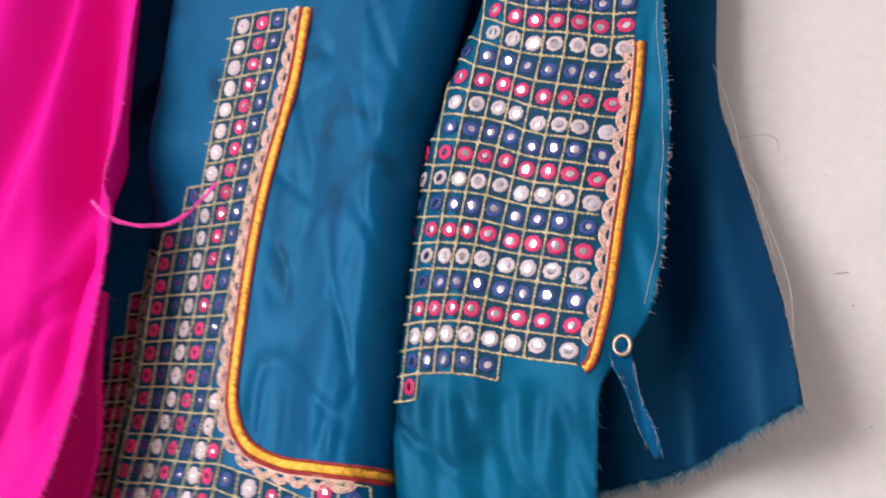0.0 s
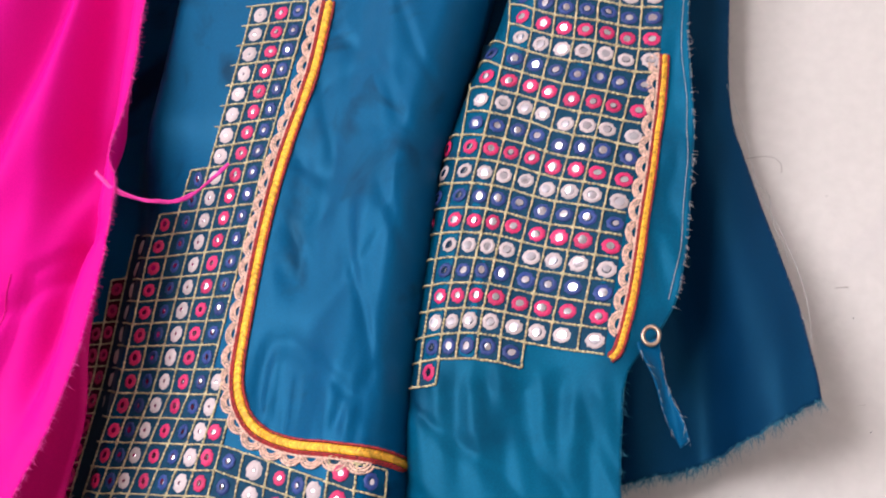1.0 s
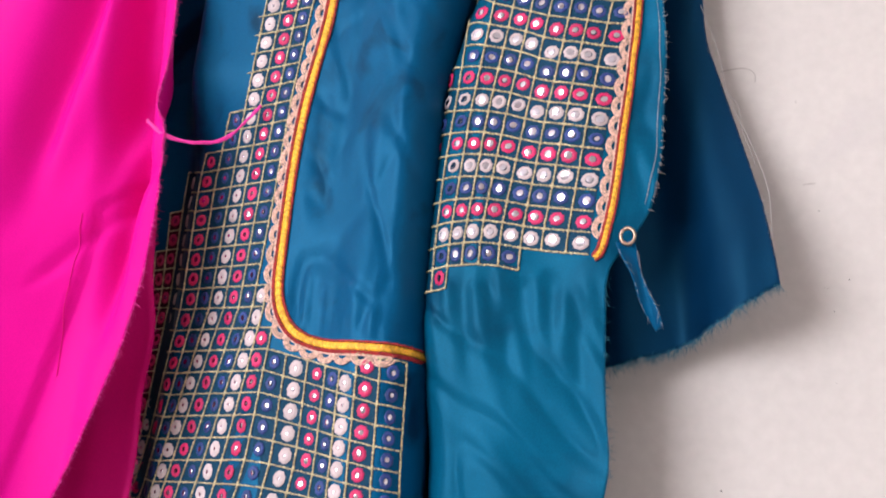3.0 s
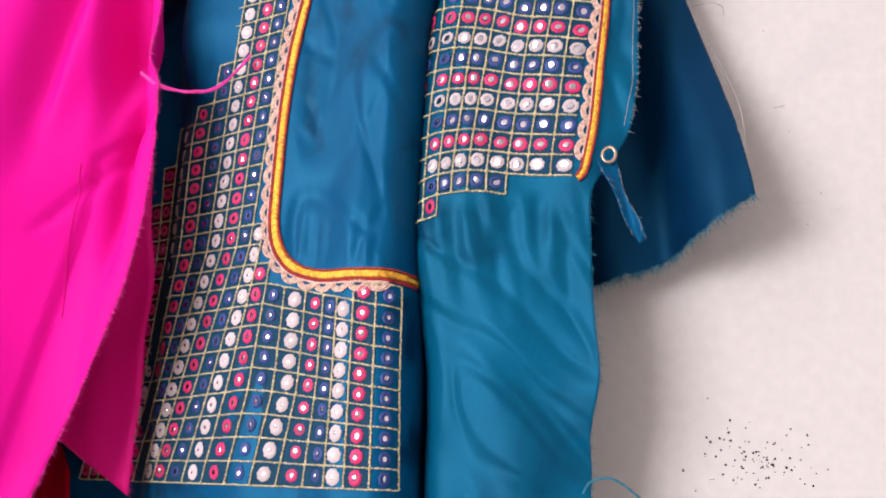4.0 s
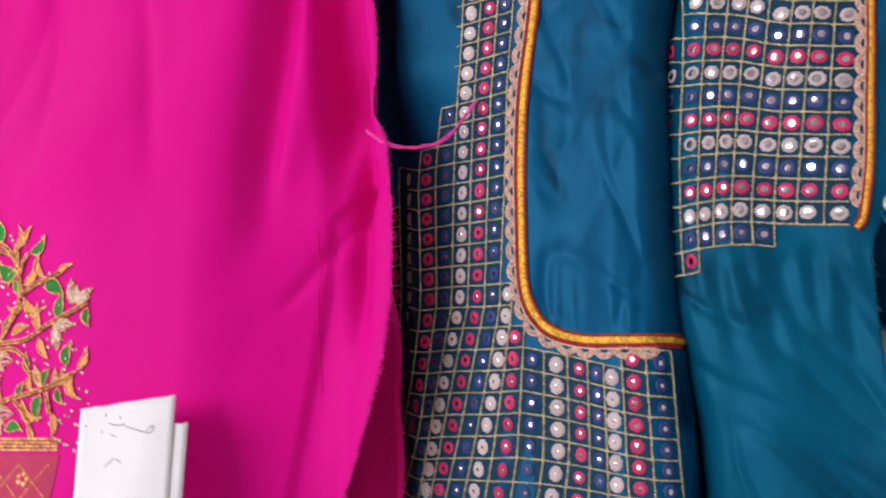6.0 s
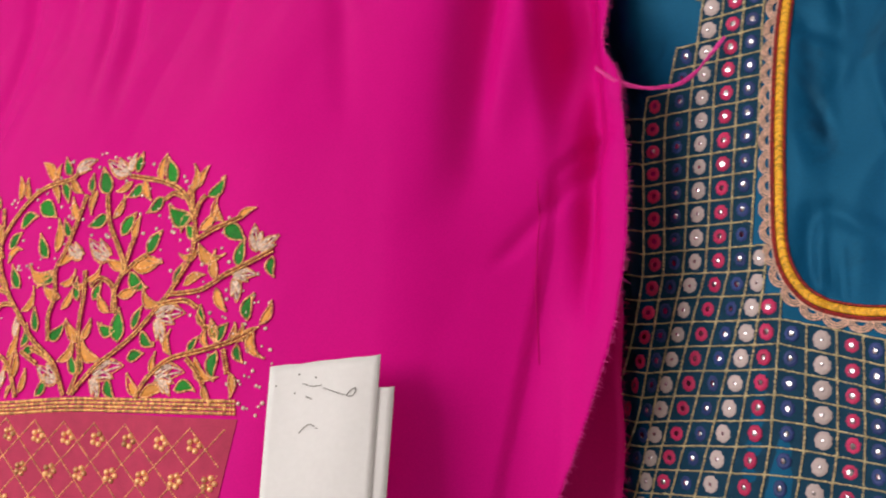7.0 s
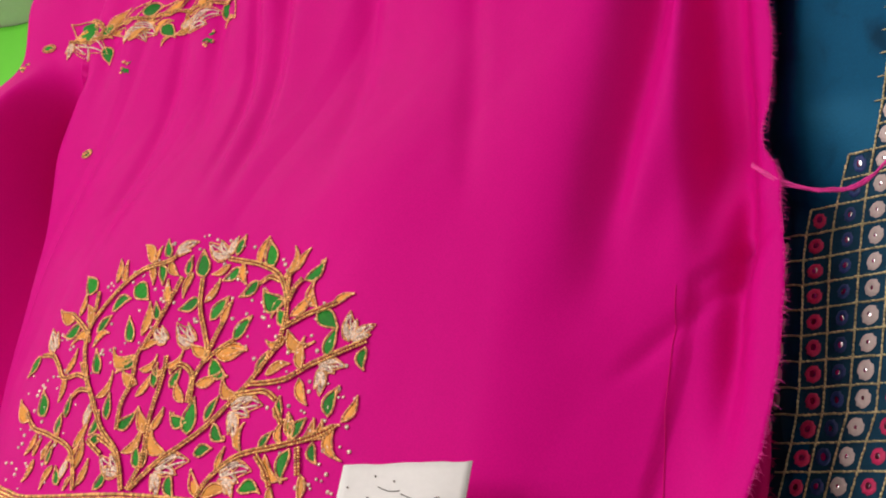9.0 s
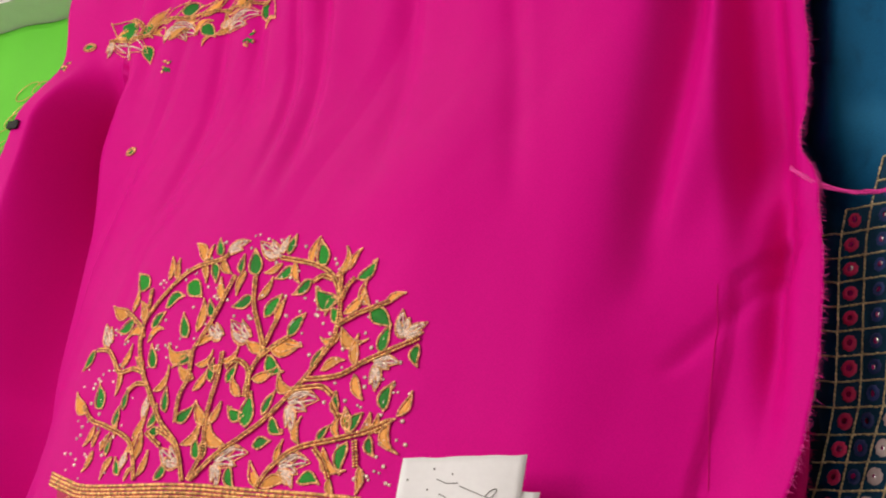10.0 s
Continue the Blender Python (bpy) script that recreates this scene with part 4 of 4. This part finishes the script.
TWIGS = [
    [(-930, 1502), (-939, 1523), (-950, 1533), (-977, 1541), (-995, 1545), (-1009, 1557)],
    [(-947, 1585), (-960, 1588), (-976, 1585), (-986, 1595), (-996, 1603), (-1010, 1603)],
    [(-941, 1576), (-953, 1576), (-960, 1570)],
    [(-760, 1644), (-757, 1654), (-751, 1660)],
    [(-763, 1648), (-765, 1666)],
    [(-759, 1535), (-749, 1526), (-742, 1515)],
    [(-726, 1542), (-721, 1524)],
    [(-790, 1576), (-765, 1579), (-752, 1573)],
    [(-960, 1640), (-962, 1657)],
    [(-832, 1570), (-837, 1590), (-851, 1597), (-860, 1590)],
    [(-911, 1529), (-928, 1538)],
    [(-960, 1621), (-975, 1631), (-986, 1637)],
    [(-790, 1658), (-782, 1662), (-772, 1659)],
    [(-744, 1558), (-752, 1568)],
    [(-917, 1541), (-904, 1536), (-891, 1529)]]
POT_RIM = [(-1026, 1500), (-1007, 1496), (-985, 1493), (-934, 1497), (-875, 1502), (-824, 1503), (-781, 1504), (-713, 1505)]
SPRAY_WEST = [("G", -1074, 1919, -1111, 1931), ("G", -1065, 1913, -1050, 1922), ("G", -1017, 1929, -991, 1930), ("G", -985, 1908, -966, 1895), ("G", -912, 1915, -896, 1902), ("G", -945, 1926, -926, 1926),
    ("G", -1057, 1899, -1043, 1880), ("V", -1107, 1912, -1056, 1893), ("V", -1108, 1913, -1108, 1896), ("V", -1032, 1900, -1023, 1915), ("V", -1027, 1914, -991, 1901), ("V", -950, 1897, -914, 1908),
    ("A", -1060, 1916, -1036, 1934)]
SPRAY_EAST = [("a", -1040, 1922, -1014, 1938), ("K", -957, 1915, -964, 1898), ("a", -1009, 1919, -976, 1932), ("a", -988, 1920, -962, 1932), ("A", -959, 1918, -931, 1920), ("K", -1052, 1912, -1032, 1901),
    ("k", -971, 1895, -978, 1888), ("k", -896, 1902, -902, 1893), ("A", -1104, 1914, -1057, 1910), ("V", -959, 1901, -948, 1911), ("A", -1025, 1901, -1002, 1907), ("a", -946, 1923, -925, 1931),
    ("K", -992, 1900, -974, 1911), ("A", -963, 1896, -946, 1900)]
SPRAY_STEM = [(-1110, 1913), (-1061, 1910), (-1040, 1921), (-1002, 1919), (-959, 1919), (-911, 1918), (-879, 1921)]
SPRAY_CURL = [(-1076, 1924), (-1084, 1932), (-1073, 1928), (-1065, 1920), (-1068, 1913)]
KINDS = {"G": "green", "S": "slim", "H": "green_hook", "A": "gold", "K": "hook", "V": "silver"}


def stem(points):
    pts = [pink_spot(x / 1000, z / 1000) for x, z in points]
    path = resample([(x, 0, z) for x, z in pts], 0.0019)
    STEMS.extend(path[::3])
    for off in (-0.0011, 0.0011):
        for p in offset_path(path, off):
            stem_beads.bead(on(pink_cloth, p.x, p.z, 0.0020), 0.00100 * random.uniform(0.85, 1.1))
    for p in path:
        core_beads.bead(on(pink_cloth, p.x, p.z, 0.0014), 0.0011)


for line in MAIN_STEMS + SIDE_STEMS + TWIGS + [SPRAY_STEM, SPRAY_CURL]:
    stem(line)
for kind, x, z, tip_x, tip_z in (UPPER_LEFT_LIMB + UPPER_LEFT_SPRAYS + UPPER_RIGHT_LIMB + UPPER_RIGHT_SPRAYS + LOWER_LEFT_LIMB + LOWER_LEFT_LEAVES + LOWER_LEFT_SPRAYS + LOWER_RIGHT_LIMB + LOWER_RIGHT_SPRAYS + SPRAY_WEST + SPRAY_EAST):
    x, z = pink_spot(x / 1000, z / 1000)
    tip_x, tip_z = pink_spot(tip_x / 1000, tip_z / 1000)
    length, angle = math.hypot(tip_x - x, tip_z - z), math.degrees(math.atan2(tip_z - z, tip_x - x))
    leaf(x, z, angle, length * 1.08, KINDS[kind.upper()], True, 1 if kind.isupper() else -1)
    if kind in "GHh" and random.random() < 0.5:
        curl(tip_x, tip_z, angle + 30, 0.006)
for _ in range(260):
    a, r = random.uniform(-0.15, math.pi + 0.15), random.uniform(0.35, 1.0) ** 0.5
    x, z = pink_spot(-0.855 + 0.178 * r * math.cos(a), 1.515 + 0.185 * r * math.sin(a))
    if min((Vector((x, 0, z)) - s).length for s in STEMS) > 0.004:
        sequins.bead(on(pink_cloth, x, z, 0.0006), random.uniform(0.0009, 0.0017), 0.5)

# the pot under the tree: a banded rim and a lattice with sequin flowers
for dz in (0.0, -3.0, -6.0, -9.0):
    bead_row(stem_beads, [pink_spot(x / 1000, (z + dz) / 1000) for x, z in POT_RIM], 0.0014, 0.0022)
net = Batch()
for i in range(22):
    for j in range(9):
        cell = []
        for di, dj in ((0, 0), (0, 1), (1, 1), (1, 0)):
            z = 1.492 - 0.0145 * (j + dj)
            west, east = -1.015 + 0.30 * (1.484 - z), -0.712 - 0.22 * (1.484 - z)
            x, z = pink_spot(west + (east - west) * (i + di) / 22, z)
            cell.append(on(pink_cloth, x, z, 0.0006))
        net.add(cell, [(0, 1, 2, 3)])
net.done("pot_net", POT_NET, pink, "dull rose net inside the pot")
for k in range(-6, 16):
    for lean in (-1, 1):
        run = []
        for i in range(22):
            z = 1.484 - 0.0055 * i
            x = -1.0 + 0.031 * k + lean * 0.0058 * i
            if -1.02 + 0.30 * (1.484 - z) < x < -0.716 - 0.22 * (1.484 - z):
                run.append(pink_spot(x, z))
        if len(run) > 2:
            bead_row(gold_beads, run, 0.0008, 0.0021)
for row in range(5):
    for k in range(12):
        x, z = -0.995 + 0.031 * k + (0.0155 if row % 2 else 0), 1.472 - 0.0266 * row
        if x < -0.722 - 0.22 * (1.484 - z):
            x, z = pink_spot(x, z)
            for q in range(5):
                gold_beads.bead(on(pink_cloth, x + 0.0044 * math.cos(q * 1.257), z + 0.0036 * math.sin(q * 1.257), 0.001), 0.0023)

# the border spray and the scattered sprigs above
def drop(x, z, angle, length, tail=0.0):
    """A green drop in a double gold bead outline, with a curled tail."""
    x, z = pink_spot(x, z)
    a = radians(angle)
    x, z = x - 0.5 * length * math.cos(a), z - 0.5 * length * math.sin(a)
    leaf(x, z, angle, length, "green")
    ring = []
    for q in np.linspace(0, 2 * math.pi, 17):
        lx, lz = length * (0.5 + 0.62 * math.cos(q)), length * 0.36 * math.sin(q)
        ring.append((x + lx * math.cos(a) - lz * math.sin(a), z + lx * math.sin(a) + lz * math.cos(a)))
    bead_row(stem_beads, ring, 0.00095, 0.0016, 0.0012)
    if tail:
        curl(x + length * 1.1 * math.cos(a), z + length * 1.1 * math.sin(a), angle, tail)


drop(-1.140, 1.911, 5, 0.012)
drop(-1.036, 1.788, 180, 0.011)
for x, z in ((-1.019, 1.871), (-1.109, 1.863), (-0.921, 1.885)):
    x, z = pink_spot(x, z)
    for q in range(5):
        leaf(x + 0.002 * (q % 2) - 0.001, z + 0.004 * (q // 2) - 0.004, 35 + 90 * q, 0.007, "slim", False)
        gold_beads.bead(on(pink_cloth, x + random.uniform(-0.005, 0.005), z + random.uniform(-0.008, 0.008), 0.001), 0.0016)
gold_beads.done("beaded_outline", COPPER, pink, "dark copper bead outlines", True)
core_beads.done("stem_core", MAROON, pink, "dark maroon cord between the beads", True)
stem_beads.done("beaded_stem", BEAD_GOLD, pink, "double gold beaded stems", True)
silver_beads.done("silver_beadwork", BEAD_SILVER, pink, "pale silver bead leaves", True)
hem = Batch()
chain(hem, pink_cloth, [(-0.479, 1.644), (-0.477, 1.604), (-0.477, 1.562), (-0.474, 1.524)], 0.00028, 0.0045, 0.0005)
hem.done("seam_stitches", CRIMSON, pink, "dark running stitches down a seam")
sequins.done("sequin_dusting", BEAD_SILVER, pink, "tiny scattered white sequins", True)

# ---- green cloth: outline flowers ----
outline = Batch()
for cx, cz, r in ((-1.358, 1.935, 0.019), (-1.338, 1.938, 0.012), (-1.354, 1.909, 0.020), (-1.366, 1.899, 0.016), (-1.345, 1.893, 0.018), (-1.378, 1.878, 0.016), (-1.360, 1.862, 0.018), (-1.35, 1.838, 0.014), (-1.362, 1.822, 0.015)):
    outline.tube([Vector((cx + r * math.cos(a), 0, cz + 0.6 * r * math.sin(a + 0.5))) + Vector((0, green_cloth(cx, cz) - 0.0035, 0)) for a in np.linspace(0, 5.2, 22)], 0.0006, 4)
outline.done("outline_embroidery", BEAD_GOLD, green, "fine gold thread loops")

# ---- paper slip ----
paper = thing("paper_slip", -0.62, -0.06, 1.41, "folded white paper slip with pencil marks pinned to magenta cloth", "paper")


def slip(x, z):
    return pink_cloth(x, z) - 0.034 - 0.16 * max(0, 1.53 - z) + 0.0015 * math.sin(x * 60)


def slip_spot(x, z):
    return drop_on(slip, x - 0.006, z, -0.03, EYE_LATE)


def slip_place(x0, x1, ztop, rise, zlow, back):
    def at(u, v):
        x, z = x0 + (x1 - x0) * u - 0.003 * v, ztop + rise * u + (zlow - ztop) * v
        z += 0.0012 * rough_noise(u, v, 0.2, 4) * (1 if v in (0, 1) else 0)
        x, z = slip_spot(x, z)
        return Vector((x, slip(x, z) + back, z))
    return at


sheet("front_leaf", slip_place(-0.6735, -0.5835, 1.5325, 0.008, 1.43, 0.0), 16, 14, PAPER, paper, thick=0.0004)
sheet("back_leaf", slip_place(-0.64, -0.5725, 1.517, 0.002, 1.432, 0.0012), 12, 14, PAPER, paper, "second folded leaf behind", thick=0.0004)
marks = Batch()
for run in (((-0.645, 1.521), (-0.637, 1.519), (-0.628, 1.520)), ((-0.642, 1.512), (-0.636, 1.510)), ((-0.646, 1.487), (-0.638, 1.493), (-0.630, 1.490)), ((-0.628, 1.518), (-0.609, 1.513)),
            ((-0.609, 1.513), (-0.605, 1.517), (-0.601, 1.518), (-0.604, 1.513), (-0.609, 1.513))):
    pts = resample([(x, 0, z) for x, z in (slip_spot(*p) for p in run)], 0.001)
    marks.tube([Vector((p.x, slip(p.x, p.z) - 0.0005, p.z)) for p in pts], 0.00022, 4)
for x, z in ((-0.648, 1.527), (-0.634, 1.525), (-0.667, 1.519), (-0.651, 1.514)):
    x, z = slip_spot(x, z)
    marks.bead(Vector((x, slip(x, z) - 0.0006, z)), 0.0006, 0.5)
marks.done("pencil_marks", INK, paper, "thin dark pencil marks and stitches")


# ---- loose threads, frayed hems, tie ----
def strand(batch, pts, r, step=0.003, wob=0.0):
    path = resample(pts, step)
    batch.tube([p + Vector((random.uniform(-wob, wob), random.uniform(-wob, wob), random.uniform(-wob, wob))) for p in path], r, 5)


thread = thing("magenta_thread", -0.41, -0.03, 1.71, "loose magenta threads hanging between the two cloths", "thread")
for k in range(4):
    b, j = Batch(), lambda s=0.0015: random.uniform(-s, s)
    strand(b, [(-0.444, -0.026, 1.718 + j()), (-0.426, -0.026 + j(), 1.705 + j(0.002)), (-0.406, -0.016, 1.7035 + j(0.002)), (-0.389, -0.006, 1.711 + j()), (-0.376, -0.002, 1.726 + j()), (-0.366, -0.002, 1.737 + j(0.004))], 0.0007, 0.003, 0.0003)
    b.done("strand", FRAY_PINK, thread)
thread2 = thing("teal_thread", -0.07, 0.0, 1.39, "loose teal thread curling from the sleeve edge", "thread")
b = Batch()
strand(b, [(-0.106, -0.004, 1.420), (-0.101, -0.006, 1.427), (-0.088, -0.004, 1.429), (-0.073, 0.005, 1.419), (-0.056, 0.02, 1.402), (-0.044, 0.03, 1.385), (-0.04, 0.035, 1.365)], 0.0008, 0.002)
b.done("strand", FRAY_TEAL, thread2)


def fray(name, edge, count, length, mat, parent, spread=0.6, down=0.0, r=0.00022, label=""):
    """Short ravelled threads along an edge given as (point, outward direction)."""
    b = Batch()
    for _ in range(count):
        p, out = edge(random.random())
        d = Vector((out.x + random.gauss(0, spread), random.gauss(0, 0.35), out.z + random.gauss(0, spread) - down)).normalized()
        ln = length * random.uniform(0.25, 1.0)
        bend = Vector((random.gauss(0, 0.25), random.gauss(0, 0.2), random.gauss(0, 0.25) - 0.2)) * ln
        b.tube([p - d * 0.001, p + d * ln * 0.5 + bend * 0.3, p + d * ln + bend], r, 3, True)
    b.done(name, mat, parent, label, True)


def flare_hem_at(t):
    p = flare_place(t, 1.0)
    return p, Vector((0.15, 0, -1))


def flare_side_at(t):
    p = flare_place(1.0, 0.25 + 0.75 * t)
    return p, Vector((1, 0, -0.3))


fray("hem_fray", flare_hem_at, 650, 0.0065, FRAY_TEAL, flare, 0.5, label="ravelled teal threads along the hem")
fray("side_fray", flare_side_at, 120, 0.004, FRAY_PALE, flare, 0.5, 0.4, label="pale ravelled threads along the side")
b = Batch()
for k in range(2):
    strand(b, [tuple(flare_place(1.0, v) + Vector((random.uniform(-0.002, 0.007), random.uniform(-0.006, 0.0), 0))) for v in np.linspace(0.52 + 0.15 * k, 0.93 - 0.12 * k, 6)], 0.0002, 0.003)
b.done("loose_selvedge", FRAY_PALE, flare, "pale loose selvedge threads", True)


def strip_at(t):
    z = 1.86 - 0.20 * t
    x = B_RIGHT(z)
    return Vector((x, band_cloth(x, z), z)), Vector((1, 0, -0.1))


def low_edge_at(t):
    z = 1.62 - 0.3 * t
    x = B_RIGHT(z)
    return Vector((x, band_cloth(x, z), z)), Vector((1, 0, -0.2))


fray("seam_fray", strip_at, 110, 0.0035, FRAY_PALE, sleeve, 0.7, label="pale ravelled seam threads")
fray("edge_fray", low_edge_at, 200, 0.0045, FRAY_TEAL, sleeve, 0.6, label="ravelled teal edge threads")
seam = Batch()
for off in (0.0030,):
    chain(seam, band_cloth, [(B_RIGHT(z) - off - random.uniform(0, 0.0015), z) for z in np.linspace(1.90, 1.662, 14)], 0.00022, 0.0040, 0.0007)
seam.done("seam_stitches", FRAY_PALE, sleeve, "row of pale seam stitches")


def pink_edge_at(t):
    z = 1.86 - 0.5 * t
    x = P_RIGHT(z)
    return Vector((x, pink_cloth(x, z), z)), Vector((1, 0, -0.15))


fray("edge_fray", pink_edge_at, 700, 0.0042, FRAY_PINK, pink, 0.35, 0.1, label="ravelled magenta edge threads")


def under_edge_at(t):
    return under_place(1.0, t), Vector((1, 0, -0.1))


fray("edge_fray", under_edge_at, 300, 0.005, CRIMSON, under, 0.5, 0.2, label="ravelled crimson edge threads")

tie = thing("sleeve_tie", -0.09, -0.004, 1.58, "narrow teal cloth tie looped through a small metal eyelet", "tie")
bm = bmesh.new()
verts = []
for i in range(20):
    a = 2 * math.pi * i / 20
    for j in range(6):
        q = 2 * math.pi * j / 6
        r = 0.0052 + 0.0013 * math.cos(q)
        verts.append(bm.verts.new((-0.0925 + r * math.cos(a) * 0.85, -0.008 + 0.0013 * math.sin(q), 1.6385 + r * math.sin(a))))
for i in range(20):
    for j in range(6):
        bm.faces.new([verts[i * 6 + j], verts[i * 6 + (j + 1) % 6], verts[((i + 1) % 20) * 6 + (j + 1) % 6], verts[((i + 1) % 20) * 6 + j]])
part("eyelet", bm, BRASS, tie, "tarnished metal eyelet ring")


def tie_place(u, v):
    c = Vector((float(np.interp(v, [0, 0.3, 0.65, 1], [-0.0945, -0.088, -0.081, -0.0715])), -0.006 + 0.008 * v, 1.636 - 0.054 * v))
    w = 0.0050 * (1 - 0.45 * v) * (1 + 0.2 * math.sin(9 * v))
    tw = 0.9 * math.sin(4.5 * v)
    s = (u - 0.5) * 2
    return c + Vector((s * w * math.cos(tw), s * w * math.sin(tw) - 0.002 * s * s, 0.0015 * s + 0.0012 * rough_noise(u, v, 0.15)))


sheet("strap", tie_place, 8, 40, TEAL, tie, thick=0.0008)
fray("strap_fray", lambda t: (tie_place(random.choice((0, 1)), 0.1 + 0.9 * t), Vector((0.3, 0, -1))), 30, 0.005, FRAY_PALE, tie, 0.4, label="pale ravelled threads")

rag = thing("red_cloth_end", -0.5, 0.03, 1.25, "bright red cloth end hanging under the crimson layer", "cloth")
sheet("cloth", lambda u, v: (lambda x, z: Vector((x, 0.030 + 0.008 * rough_noise(x, z * 0.4, 0.02, 3), z)))(-0.60 + 0.128 * u - 0.02 * (1 - v), 1.50 - 0.075 * u ** 2 - 0.27 * v), 24, 30, RED, rag)

# ---- wall dirt ----
specks = Batch()
for _ in range(120):
    far = random.random() < 0.2
    x, z = (random.uniform(-0.08, 0.25), random.uniform(1.36, 1.78)) if far else (random.gauss(-0.006, 0.019), random.gauss(1.451, 0.010))
    r = random.uniform(0.0003, 0.0011) * (0.6 if far else 1)
    c = Vector((x, WALL_Y + 0.0016 * rough_noise(x, z, 0.23) + 0.0008 * rough_noise(x, z, 0.07, 3) - 0.0002, z))
    n = 6
    ring = [c + Vector((r * random.uniform(0.5, 1.3) * math.cos(2 * math.pi * k / n), 0, r * random.uniform(0.5, 1.3) * math.sin(2 * math.pi * k / n))) for k in range(n)]
    specks.add([c + Vector((0, -0.0004, 0))] + ring, [(0, 1 + k, 1 + (k + 1) % n) for k in range(n)])
ob = specks.done("mould_specks", DIRT, None, "", True)
tagged(ob, "tiny black mould specks scattered on the plaster", "dirt")

cracks = Batch()
for run in (((-0.045, 1.786), (-0.030, 1.788), (-0.022, 1.784), (-0.021, 1.776)), ((0.012, 1.70), (0.02, 1.701)), ((-0.052, 1.63), (-0.02, 1.625), (0.03, 1.628))):
    cracks.tube([Vector((p.x, WALL_Y + 0.0016 * rough_noise(p.x, p.z, 0.23) + 0.0008 * rough_noise(p.x, p.z, 0.07, 3), p.z)) for p in resample([(x, 0, z) for x, z in run], 0.002)], 0.00022, 4)
ob = cracks.done("hairline_crack", SCUFF, None)
tagged(ob, "thin dark hairline crack in the plaster", "crack", kind="structure")

kx, kz = drop_on(pink_cloth, -1.178, 1.816, 0.0, EYE_LATE)
knot_at = on(pink_cloth, kx, kz, 0.002)
knot = thing("black_knot", *knot_at, "small black thread knot in the shaded fold of magenta cloth", "knot")
b = Batch()
for k in range(9):
    strand(b, [knot_at + Vector((random.uniform(-0.0085, 0.0075), 0, random.uniform(-0.0045, 0.0045))) for _ in range(6)], 0.0016, 0.002)
b.done("strand", MATT_BLACK, knot)
